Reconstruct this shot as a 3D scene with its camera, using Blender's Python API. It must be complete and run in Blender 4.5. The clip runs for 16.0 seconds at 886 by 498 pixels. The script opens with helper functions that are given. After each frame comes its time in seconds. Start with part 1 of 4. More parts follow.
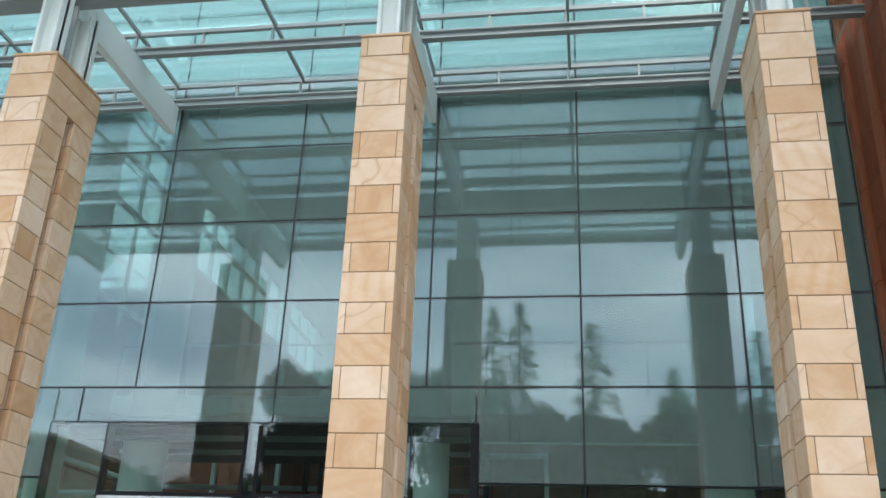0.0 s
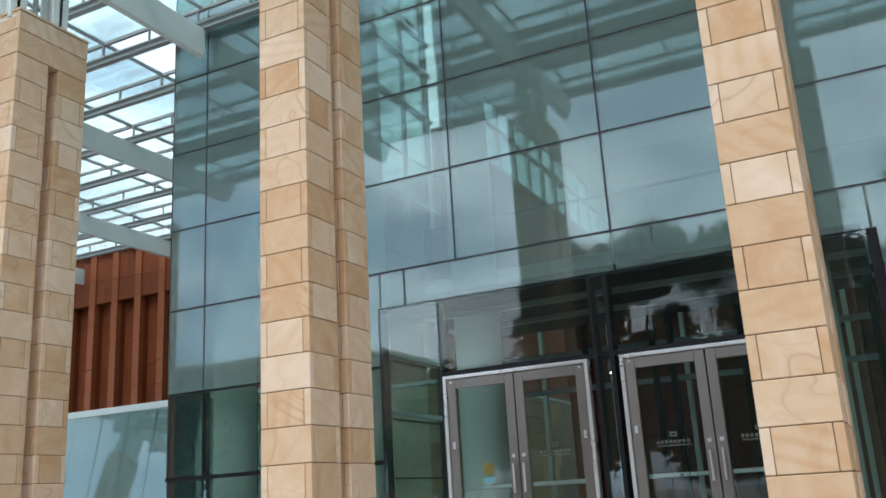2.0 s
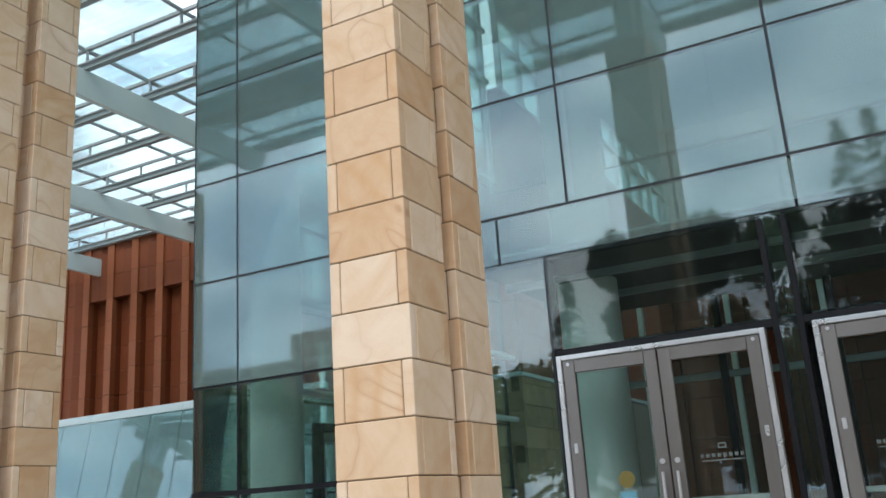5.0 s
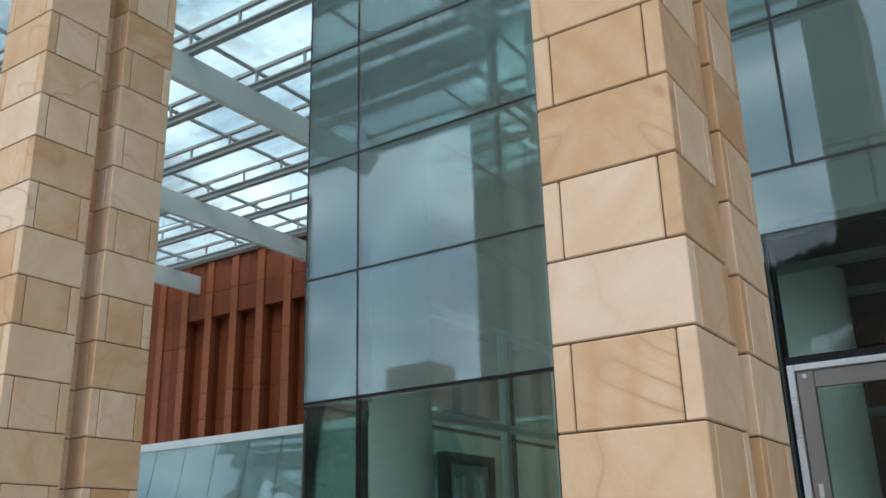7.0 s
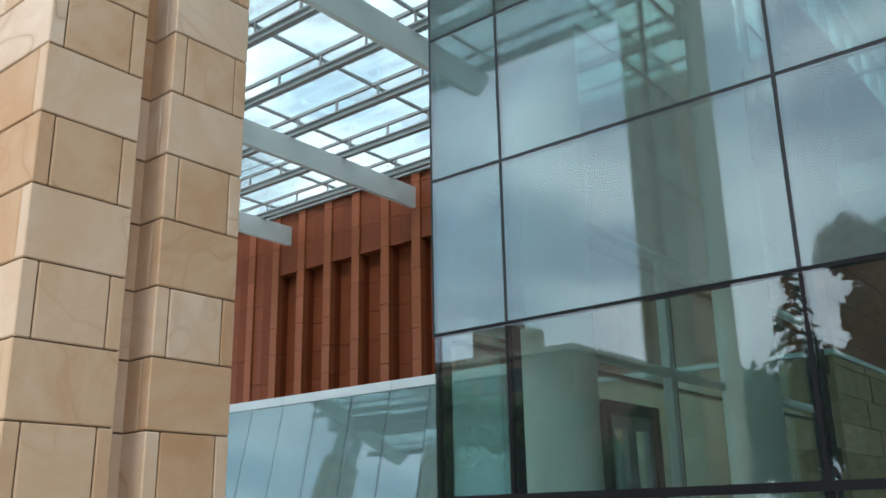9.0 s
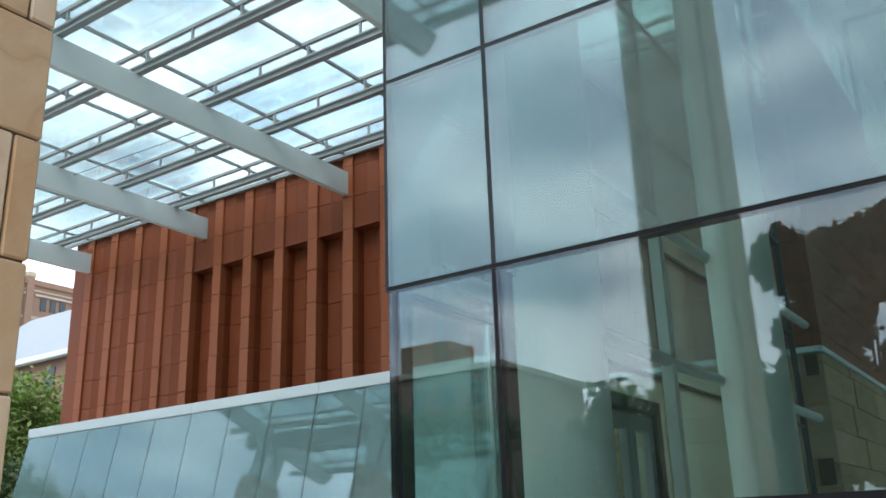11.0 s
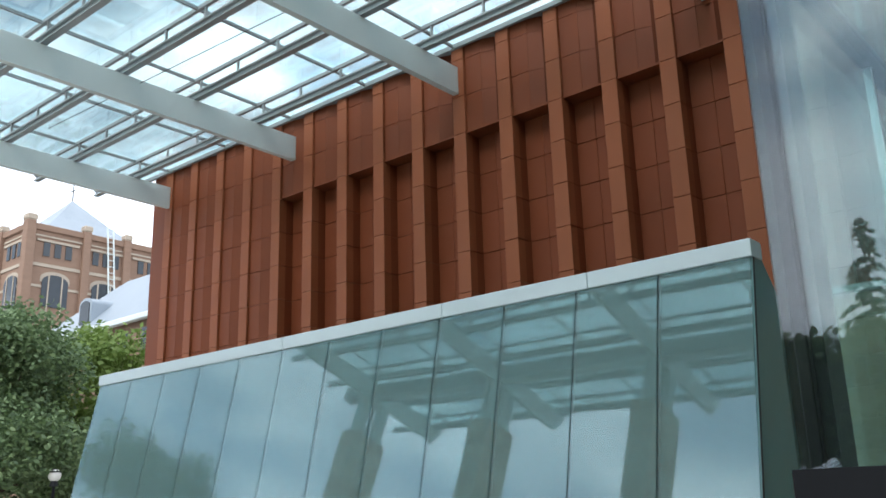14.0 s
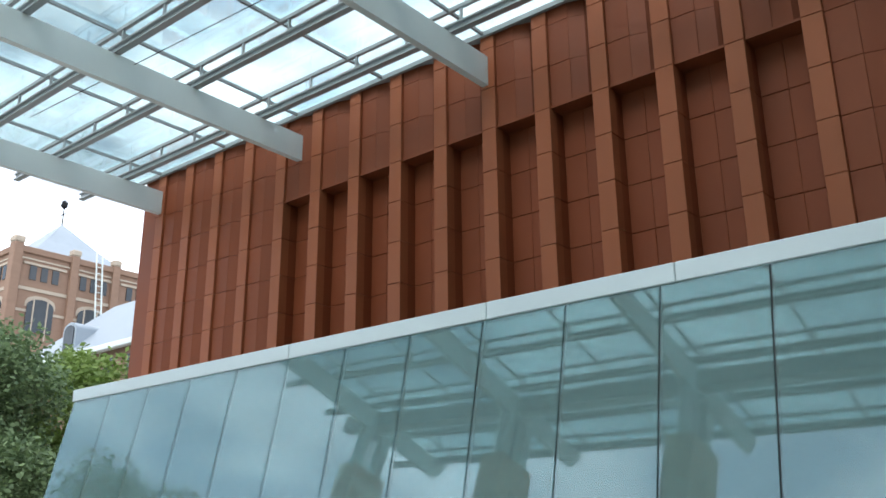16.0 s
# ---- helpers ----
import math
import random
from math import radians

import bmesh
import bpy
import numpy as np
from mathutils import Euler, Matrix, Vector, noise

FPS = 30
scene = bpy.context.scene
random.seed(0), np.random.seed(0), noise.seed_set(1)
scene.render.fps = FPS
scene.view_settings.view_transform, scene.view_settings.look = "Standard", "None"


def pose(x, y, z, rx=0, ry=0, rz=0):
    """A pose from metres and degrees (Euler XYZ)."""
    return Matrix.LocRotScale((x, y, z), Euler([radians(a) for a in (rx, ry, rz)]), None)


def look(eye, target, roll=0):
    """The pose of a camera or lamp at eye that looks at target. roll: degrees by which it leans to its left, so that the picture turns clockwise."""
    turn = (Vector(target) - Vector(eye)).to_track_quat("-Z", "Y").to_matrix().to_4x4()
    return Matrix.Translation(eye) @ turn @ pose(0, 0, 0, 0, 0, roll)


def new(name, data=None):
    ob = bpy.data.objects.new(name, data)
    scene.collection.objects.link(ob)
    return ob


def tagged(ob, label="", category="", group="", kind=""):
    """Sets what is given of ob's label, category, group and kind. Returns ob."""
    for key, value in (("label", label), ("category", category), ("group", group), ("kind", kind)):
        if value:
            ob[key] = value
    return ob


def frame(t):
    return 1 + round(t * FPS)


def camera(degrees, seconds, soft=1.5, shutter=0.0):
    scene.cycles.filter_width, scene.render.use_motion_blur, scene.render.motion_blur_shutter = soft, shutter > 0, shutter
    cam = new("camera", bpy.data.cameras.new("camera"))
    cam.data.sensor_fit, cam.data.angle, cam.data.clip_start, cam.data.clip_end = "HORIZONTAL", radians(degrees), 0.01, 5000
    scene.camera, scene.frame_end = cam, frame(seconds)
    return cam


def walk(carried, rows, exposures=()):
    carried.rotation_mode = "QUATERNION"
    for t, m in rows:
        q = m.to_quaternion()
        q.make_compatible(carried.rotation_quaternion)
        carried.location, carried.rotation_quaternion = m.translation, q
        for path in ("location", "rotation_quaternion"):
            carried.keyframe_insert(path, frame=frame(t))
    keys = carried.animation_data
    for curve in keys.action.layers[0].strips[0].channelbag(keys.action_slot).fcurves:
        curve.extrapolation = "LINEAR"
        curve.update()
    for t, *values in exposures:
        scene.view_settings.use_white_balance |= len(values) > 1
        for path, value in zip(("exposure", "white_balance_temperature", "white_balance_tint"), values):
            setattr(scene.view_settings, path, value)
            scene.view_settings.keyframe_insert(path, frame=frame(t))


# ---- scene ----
cam = camera(52.0, 16.0, soft=1.6)
PATH = [
    (0, (0.328, -0.07, 1.44), (0.028, 1.748, 2.218), 2.3),
    (0.5, (-0.013, 0.342, 1.434), (-0.557, 2.112, 2.188), 2.2),
    (1, (-0.384, 0.751, 1.428), (-1.102, 2.498, 2.085), 0.7),
    (1.5, (-0.751, 1.111, 1.443), (-1.565, 2.845, 2.019), -1.4),
    (2, (-1.094, 1.469, 1.464), (-1.942, 3.199, 2.0), -3.4),
    (2.5, (-1.435, 1.834, 1.503), (-2.306, 3.552, 2.043), -4.6),
    (3, (-1.801, 2.174, 1.522), (-2.681, 3.879, 2.085), -4.7),
    (3.5, (-2.124, 2.522, 1.536), (-3.008, 4.231, 2.081), -4.4),
    (6, (-3.934, 4.426, 1.749), (-4.848, 6.108, 2.326), -2.7),
    (6.5, (-4.339, 4.764, 1.764), (-5.311, 6.398, 2.385), -2.0),
    (7, (-4.733, 5.096, 1.774), (-5.778, 6.676, 2.414), -1.5),
    (7.5, (-5.163, 5.433, 1.786), (-6.284, 6.967, 2.411), -0.8),
    (8, (-5.591, 5.802, 1.794), (-6.774, 7.301, 2.387), -0.7),
    (8.5, (-6.088, 6.162, 1.822), (-7.296, 7.649, 2.398), -0.9),
    (9, (-6.485, 6.507, 1.837), (-7.689, 7.995, 2.417), -1.1),
    (9.5, (-6.896, 6.842, 1.82), (-8.055, 8.358, 2.419), -2.2),
    (10, (-7.236, 7.208, 1.829), (-8.347, 8.762, 2.423), -2.2),
    (12.5, (-9.035, 9.194, 1.944), (-10.081, 10.767, 2.601), -1.6),
    (13, (-9.396, 9.536, 1.944), (-10.524, 11.068, 2.56), -1.3),
    (13.5, (-9.831, 9.837, 1.952), (-11.021, 11.338, 2.525), -1.5),
    (14, (-10.288, 10.127, 1.98), (-11.524, 11.601, 2.528), -1.7),
    (14.5, (-10.68, 10.432, 2.006), (-11.923, 11.899, 2.556), -1.7),
    (15, (-11.081, 10.686, 2.006), (-12.314, 12.154, 2.578), -1.4),
    (15.5, (-11.414, 10.903, 1.999), (-12.631, 12.373, 2.599), -0.9),
    (16, (-11.757, 11.114, 2.001), (-12.961, 12.582, 2.63), -0.5),
]
walk(cam, [(t, look(eye, target, roll)) for t, eye, target, roll in PATH],
     exposures=[(0.0, 0.37), (1.5, 0.18), (2.0, 0.18), (3.0, 0.25), (6.0, 0.32), (6.5, 0.22), (7.0, 0.00), (8.0, 0.02), (8.7, 0.18), (10.0, 0.36), (12.0, 0.35), (14.0, 0.32), (16.0, 0.38)])

# ---- world and sun: a bright sky of broken cloud, a soft sun behind the walker ----
SUN_EL, SUN_AZ = 50.0, 168.0
world = bpy.data.worlds.new("world")
scene.world = world
world.use_nodes = True
wn, wl = world.node_tree.nodes, world.node_tree.links
wn.clear()
w_out = wn.new("ShaderNodeOutputWorld")
w_bg = wn.new("ShaderNodeBackground")
w_sky = wn.new("ShaderNodeTexSky")
w_sky.sky_type = "NISHITA"
w_sky.sun_disc = False
w_sky.sun_elevation = radians(SUN_EL)
w_sky.sun_rotation = radians(SUN_AZ)
w_co = wn.new("ShaderNodeTexCoord")
w_map = wn.new("ShaderNodeMapping")
w_map.inputs["Scale"].default_value = (1.6, 1.6, 3.4)
w_map.inputs["Location"].default_value = (3.1, 1.7, 0.4)
w_noise = wn.new("ShaderNodeTexNoise")
w_noise.inputs["Scale"].default_value = 1.5
w_noise.inputs["Detail"].default_value = 7.0
w_noise.inputs["Roughness"].default_value = 0.55
w_ramp = wn.new("ShaderNodeValToRGB")
w_ramp.color_ramp.elements[0].position = 0.27
w_ramp.color_ramp.elements[1].position = 0.50
w_noise2 = wn.new("ShaderNodeTexNoise")
w_noise2.inputs["Scale"].default_value = 2.6
w_noise2.inputs["Detail"].default_value = 8.0
w_ramp2 = wn.new("ShaderNodeValToRGB")
w_ramp2.color_ramp.elements[0].position = 0.40
w_ramp2.color_ramp.elements[0].color = (8.8, 10.9, 13.7, 1)
w_ramp2.color_ramp.elements[1].position = 0.60
w_ramp2.color_ramp.elements[1].color = (22.0, 23.0, 24.6, 1)
w_mix = wn.new("ShaderNodeMix")
w_mix.data_type = "RGBA"
wl.new(w_co.outputs["Generated"], w_map.inputs["Vector"])
wl.new(w_map.outputs["Vector"], w_noise.inputs["Vector"])
wl.new(w_map.outputs["Vector"], w_noise2.inputs["Vector"])
wl.new(w_noise.outputs["Fac"], w_ramp.inputs["Fac"])
wl.new(w_noise2.outputs["Fac"], w_ramp2.inputs["Fac"])
wl.new(w_ramp.outputs["Color"], w_mix.inputs["Factor"])
wl.new(w_sky.outputs["Color"], w_mix.inputs["A"])
wl.new(w_ramp2.outputs["Color"], w_mix.inputs["B"])
wl.new(w_mix.outputs["Result"], w_bg.inputs["Color"])
w_bg.inputs["Strength"].default_value = 0.1
wl.new(w_bg.outputs["Background"], w_out.inputs["Surface"])

sun = new("sun", bpy.data.lights.new("sun", "SUN"))
sun.data.energy = 1.25
sun.data.angle = radians(28)
sun.data.color = (1.0, 0.94, 0.86)
_a, _e = radians(SUN_AZ), radians(SUN_EL)
SUN_DIR = Vector((math.sin(_a) * math.cos(_e), math.cos(_a) * math.cos(_e), math.sin(_e)))
sun.matrix_world = look(SUN_DIR * 60, (0, 0, 0))


# ---- materials ----
def mat_base(name):
    m = bpy.data.materials.new(name)
    m.use_nodes = True
    m.node_tree.nodes.clear()
    nt = m.node_tree
    out = nt.nodes.new("ShaderNodeOutputMaterial")
    return m, nt, out


def node(nt, kind, **inputs):
    n = nt.nodes.new(kind)
    for k, v in inputs.items():
        n.inputs[k.replace("_", " ")].default_value = v
    return n


def ramp(nt, stops):
    r = nt.nodes.new("ShaderNodeValToRGB")
    el = r.color_ramp.elements
    while len(el) < len(stops):
        el.new(0.5)
    for e, (p, c) in zip(el, stops):
        e.position, e.color = p, (*c, 1)
    return r


def surface(name, stops, rough=0.6, metal=0.0, scale=3.0, fine=40.0, fine_amount=0.12, bump=0.15, bump_dist=0.01, rnd=0.0, stretch=(1, 1, 1), spec=0.5, distort=0.0, coarse=0.35, rough_var=0.12):
    """Two scales of noise over a colour ramp, piece-by-piece variation and fine relief."""
    m, nt, out = mat_base(name)
    L = nt.links
    geo = nt.nodes.new("ShaderNodeNewGeometry")
    info = nt.nodes.new("ShaderNodeObjectInfo")
    shift = nt.nodes.new("ShaderNodeVectorMath")
    shift.operation = "MULTIPLY_ADD"
    comb = nt.nodes.new("ShaderNodeCombineXYZ")
    for s in "XYZ":
        L.new(info.outputs["Random"], comb.inputs[s])
    L.new(comb.outputs[0], shift.inputs[0])
    shift.inputs[1].default_value = (37.0, 53.0, 71.0) if rnd else (0, 0, 0)
    mp = nt.nodes.new("ShaderNodeMapping")
    mp.inputs["Scale"].default_value = stretch
    L.new(geo.outputs["Position"], mp.inputs["Vector"])
    L.new(mp.outputs["Vector"], shift.inputs[2])
    n1 = node(nt, "ShaderNodeTexNoise", Scale=scale, Detail=6.0, Roughness=0.6, Distortion=distort)
    n2 = node(nt, "ShaderNodeTexNoise", Scale=fine, Detail=4.0, Roughness=0.65)
    L.new(shift.outputs[0], n1.inputs["Vector"])
    L.new(shift.outputs[0], n2.inputs["Vector"])
    # factor = 0.5 + coarse part + piece part
    add = nt.nodes.new("ShaderNodeMath")
    add.operation = "MULTIPLY_ADD"
    L.new(n1.outputs["Fac"], add.inputs[0])
    add.inputs[1].default_value = coarse * 2
    add.inputs[2].default_value = 0.5 - coarse
    add2 = nt.nodes.new("ShaderNodeMath")
    add2.operation = "MULTIPLY_ADD"
    L.new(info.outputs["Random"], add2.inputs[0])
    add2.inputs[1].default_value = rnd
    sub = nt.nodes.new("ShaderNodeMath")
    sub.operation = "SUBTRACT"
    L.new(add.outputs[0], sub.inputs[0])
    sub.inputs[1].default_value = rnd / 2
    L.new(sub.outputs[0], add2.inputs[2])
    add3 = nt.nodes.new("ShaderNodeMath")
    add3.operation = "MULTIPLY_ADD"
    L.new(n2.outputs["Fac"], add3.inputs[0])
    add3.inputs[1].default_value = fine_amount * 2
    sub2 = nt.nodes.new("ShaderNodeMath")
    sub2.operation = "SUBTRACT"
    L.new(add2.outputs[0], sub2.inputs[0])
    sub2.inputs[1].default_value = fine_amount
    L.new(sub2.outputs[0], add3.inputs[2])
    cr = ramp(nt, stops)
    L.new(add3.outputs[0], cr.inputs["Fac"])
    p = nt.nodes.new("ShaderNodeBsdfPrincipled")
    L.new(cr.outputs["Color"], p.inputs["Base Color"])
    rr = nt.nodes.new("ShaderNodeMath")
    rr.operation = "MULTIPLY_ADD"
    L.new(n1.outputs["Fac"], rr.inputs[0])
    rr.inputs[1].default_value = rough_var * 2
    rr.inputs[2].default_value = rough - rough_var
    L.new(rr.outputs[0], p.inputs["Roughness"])
    p.inputs["Metallic"].default_value = metal
    p.inputs["Specular IOR Level"].default_value = spec
    if bump:
        b = node(nt, "ShaderNodeBump", Strength=bump, Distance=bump_dist)
        L.new(n2.outputs["Fac"], b.inputs["Height"])
        L.new(b.outputs["Normal"], p.inputs["Normal"])
    L.new(p.outputs["BSDF"], out.inputs["Surface"])
    return m


def glass(name, tint, low, high, gloss=(0.93, 0.98, 1.0), rough=0.0, wave=0.0, wave_scale=0.7, haze=0.0, haze_tint=(0.50, 0.62, 0.60)):
    """A coated sheet: tinted light goes through, and gloss rises with the slant. haze paints a veil of light over it.
    """
    m, nt, out = mat_base(name)
    L = nt.links
    tr = node(nt, "ShaderNodeBsdfTransparent", Color=(*tint, 1))
    gl = node(nt, "ShaderNodeBsdfGlossy", Color=(*gloss, 1), Roughness=rough)
    fr = node(nt, "ShaderNodeFresnel", IOR=1.5)
    mr = nt.nodes.new("ShaderNodeMapRange")
    mr.inputs["From Min"].default_value = 0.04
    mr.inputs["From Max"].default_value = 1.0
    mr.inputs["To Min"].default_value = low
    mr.inputs["To Max"].default_value = high
    L.new(fr.outputs[0], mr.inputs["Value"])
    mix = nt.nodes.new("ShaderNodeMixShader")
    L.new(mr.outputs[0], mix.inputs["Fac"])
    L.new(tr.outputs[0], mix.inputs[1])
    L.new(gl.outputs[0], mix.inputs[2])
    final = mix
    # even diffuse colour as a painted veil, lifting dark reflections and interiors
    if haze:
        df = node(nt, "ShaderNodeBsdfDiffuse", Color=(*haze_tint, 1))
        final = node(nt, "ShaderNodeMixShader", Fac=haze)
        L.new(mix.outputs[0], final.inputs[1])
        L.new(df.outputs[0], final.inputs[2])
    if wave:
        geo = nt.nodes.new("ShaderNodeNewGeometry")
        info = nt.nodes.new("ShaderNodeObjectInfo")
        vm = nt.nodes.new("ShaderNodeVectorMath")
        vm.operation = "ADD"
        L.new(geo.outputs["Position"], vm.inputs[0])
        L.new(info.outputs["Random"], vm.inputs[1])
        nz = node(nt, "ShaderNodeTexNoise", Scale=wave_scale, Detail=1.5)
        L.new(vm.outputs[0], nz.inputs["Vector"])
        b = node(nt, "ShaderNodeBump", Strength=1.0, Distance=wave)
        L.new(nz.outputs["Fac"], b.inputs["Height"])
        L.new(b.outputs["Normal"], gl.inputs["Normal"])
    L.new(final.outputs[0], out.inputs["Surface"])
    return m


def emit(name, color, power):
    m, nt, out = mat_base(name)
    e = node(nt, "ShaderNodeEmission", Color=(*color, 1), Strength=power)
    nt.links.new(e.outputs[0], out.inputs["Surface"])
    return m


def sandstone(name, low, mid, high, vein):
    """Bedded sandstone: soft clouds, iron bands that swirl through some blocks, fine grain."""
    m, nt, out = mat_base(name)
    L = nt.links
    geo = nt.nodes.new("ShaderNodeNewGeometry")
    info = nt.nodes.new("ShaderNodeObjectInfo")
    white = nt.nodes.new("ShaderNodeTexWhiteNoise")
    white.noise_dimensions = "1D"
    L.new(info.outputs["Random"], white.inputs["W"])
    shift = nt.nodes.new("ShaderNodeVectorMath")
    shift.operation = "MULTIPLY_ADD"
    L.new(white.outputs["Color"], shift.inputs[0])
    shift.inputs[1].default_value = (40.0, 60.0, 80.0)
    L.new(geo.outputs["Position"], shift.inputs[2])
    cloud = node(nt, "ShaderNodeTexNoise", Scale=1.9, Detail=5.0, Roughness=0.6, Distortion=1.2)
    grain = node(nt, "ShaderNodeTexNoise", Scale=85.0, Detail=3.0, Roughness=0.7)
    warp = node(nt, "ShaderNodeTexNoise", Scale=1.3, Detail=2.0, Roughness=0.45, Distortion=0.6)
    for n in (cloud, grain, warp):
        L.new(shift.outputs[0], n.inputs["Vector"])
    def math_node(op, a, b=None, c=None, clamp=False):
        n = nt.nodes.new("ShaderNodeMath")
        n.operation, n.use_clamp = op, clamp
        for k, v in enumerate((a, b, c)):
            if v is None:
                continue
            if isinstance(v, (int, float)):
                n.inputs[k].default_value = v
            else:
                L.new(v, n.inputs[k])
        return n.outputs[0]
    tone = math_node("MULTIPLY_ADD", cloud.outputs["Fac"], 1.0, math_node("MULTIPLY_ADD", info.outputs["Random"], 0.52, -0.24))
    tone = math_node("MULTIPLY_ADD", grain.outputs["Fac"], 0.16, math_node("SUBTRACT", tone, 0.08))
    cr = ramp(nt, [(0.12, low), (0.5, mid), (0.9, high)])
    L.new(tone, cr.inputs["Fac"])
    # contour bands of the warp noise: thin lines and broader stripes
    bands = math_node("PINGPONG", math_node("MULTIPLY", warp.outputs["Fac"], 11.0), 1.0)
    lines = ramp(nt, [(0.0, (1, 1, 1)), (0.07, (0.35, 0.35, 0.35)), (0.30, (0.0, 0.0, 0.0)), (0.85, (0.0, 0.0, 0.0)), (1.0, (0.25, 0.25, 0.25))])
    L.new(bands, lines.inputs["Fac"])
    some = nt.nodes.new("ShaderNodeSeparateColor")
    L.new(white.outputs["Color"], some.inputs[0])
    amount = math_node("MULTIPLY", math_node("POWER", some.outputs[0], 1.3), 0.95)
    patch = math_node("MULTIPLY_ADD", cloud.outputs["Fac"], 2.6, -0.85, clamp=True)
    fac = math_node("MULTIPLY", math_node("MULTIPLY", lines.outputs["Color"], amount), patch, clamp=True)
    mix = nt.nodes.new("ShaderNodeMix")
    mix.data_type = "RGBA"
    L.new(fac, mix.inputs["Factor"])
    L.new(cr.outputs["Color"], mix.inputs["A"])
    mix.inputs["B"].default_value = (*vein, 1)
    # straight bedding stripes, turned differently in each block, on about a third of the blocks
    turn = nt.nodes.new("ShaderNodeVectorRotate")
    turn.inputs["Axis"].default_value = (0.70, 0.71, 0.05)
    L.new(shift.outputs[0], turn.inputs["Vector"])
    L.new(math_node("MULTIPLY", some.outputs[2], 6.28), turn.inputs["Angle"])
    wave = nt.nodes.new("ShaderNodeTexWave")
    wave.bands_direction = "Z"
    for k, v in (("Scale", 2.6), ("Distortion", 3.6), ("Detail", 2.0), ("Detail Scale", 0.45), ("Detail Roughness", 0.55)):
        wave.inputs[k].default_value = v
    L.new(turn.outputs[0], wave.inputs["Vector"])
    striped = math_node("MULTIPLY_ADD", some.outputs[1], 2.6, -1.55, clamp=True)
    stripe = math_node("MULTIPLY", math_node("POWER", wave.outputs["Fac"], 2.0), math_node("MULTIPLY", striped, 0.30), clamp=True)
    bed = nt.nodes.new("ShaderNodeMix")
    bed.data_type = "RGBA"
    L.new(stripe, bed.inputs["Factor"])
    L.new(mix.outputs["Result"], bed.inputs["A"])
    bed.inputs["B"].default_value = (0.46, 0.24, 0.085, 1)
    mix = bed
    p = node(nt, "ShaderNodeBsdfPrincipled", Roughness=0.82)
    p.inputs["Specular IOR Level"].default_value = 0.3
    L.new(mix.outputs["Result"], p.inputs["Base Color"])
    b = node(nt, "ShaderNodeBump", Strength=0.25, Distance=0.003)
    L.new(grain.outputs["Fac"], b.inputs["Height"])
    L.new(b.outputs["Normal"], p.inputs["Normal"])
    L.new(p.outputs[0], out.inputs["Surface"])
    return m


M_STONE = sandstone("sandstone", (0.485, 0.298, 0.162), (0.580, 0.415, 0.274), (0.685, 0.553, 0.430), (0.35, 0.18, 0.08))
M_MORTAR = surface("dark_joint", [(0.0, (0.10, 0.065, 0.04)), (1.0, (0.16, 0.11, 0.07))], rough=0.9, spec=0.2)
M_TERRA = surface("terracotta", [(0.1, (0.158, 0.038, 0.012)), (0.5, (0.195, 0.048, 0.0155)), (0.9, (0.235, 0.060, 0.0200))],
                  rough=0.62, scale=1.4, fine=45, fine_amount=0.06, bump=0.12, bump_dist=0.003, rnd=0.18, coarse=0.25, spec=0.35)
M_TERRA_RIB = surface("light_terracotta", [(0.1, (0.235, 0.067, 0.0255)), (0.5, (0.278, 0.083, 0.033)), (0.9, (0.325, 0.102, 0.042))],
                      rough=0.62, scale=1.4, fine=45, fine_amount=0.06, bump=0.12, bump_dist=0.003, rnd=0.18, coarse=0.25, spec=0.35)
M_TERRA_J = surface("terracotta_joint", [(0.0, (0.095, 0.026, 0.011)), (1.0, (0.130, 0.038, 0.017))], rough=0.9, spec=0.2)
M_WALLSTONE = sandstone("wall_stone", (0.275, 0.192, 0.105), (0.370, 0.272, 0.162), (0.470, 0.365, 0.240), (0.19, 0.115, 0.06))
M_WHITE = surface("painted_steel", [(0.2, (0.60, 0.67, 0.67)), (0.8, (0.70, 0.76, 0.755))], rough=0.45, scale=1.3, fine=30, fine_amount=0.04, bump=0.03, spec=0.4)
M_GREYSTEEL = surface("grey_steel", [(0.2, (0.25, 0.28, 0.29)), (0.8, (0.34, 0.37, 0.38))], rough=0.4, metal=0.2, scale=1.2, fine=30, fine_amount=0.05, bump=0.03)
M_CAP = surface("cap_metal", [(0.2, (0.50, 0.60, 0.63)), (0.8, (0.60, 0.70, 0.73))], rough=0.38, metal=0.1, scale=1.1, fine=25, fine_amount=0.05, bump=0.03)
M_BLACK = surface("black_frame", [(0.2, (0.007, 0.008, 0.010)), (0.8, (0.013, 0.014, 0.017))], spec=0.18, rough=0.4, scale=2, fine=50, fine_amount=0.1, bump=0.02)
M_GASKET = surface("dark_gasket", [(0.2, (0.008, 0.014, 0.018)), (0.8, (0.016, 0.024, 0.03))], rough=0.55, scale=2, fine=50, bump=0.02)
M_ALU = surface("brushed_aluminium", [(0.2, (0.19, 0.178, 0.172)), (0.8, (0.26, 0.243, 0.235))], rough=0.38, metal=0.85, scale=2, fine=70, fine_amount=0.1, bump=0.05, bump_dist=0.001, stretch=(1, 1, 0.08))
M_ALU_EDGE = surface("bright_aluminium", [(0.2, (0.62, 0.63, 0.66)), (0.8, (0.74, 0.75, 0.78))], rough=0.3, metal=0.8, scale=2, fine=60, bump=0.03)
M_GLASS_UP = glass("coated_glass", (0.52, 0.66, 0.64), 0.125, 0.90, gloss=(0.765, 0.905, 0.985), rough=0.03, wave=0.0010, wave_scale=0.55, haze=0.185, haze_tint=(0.44, 0.58, 0.565))
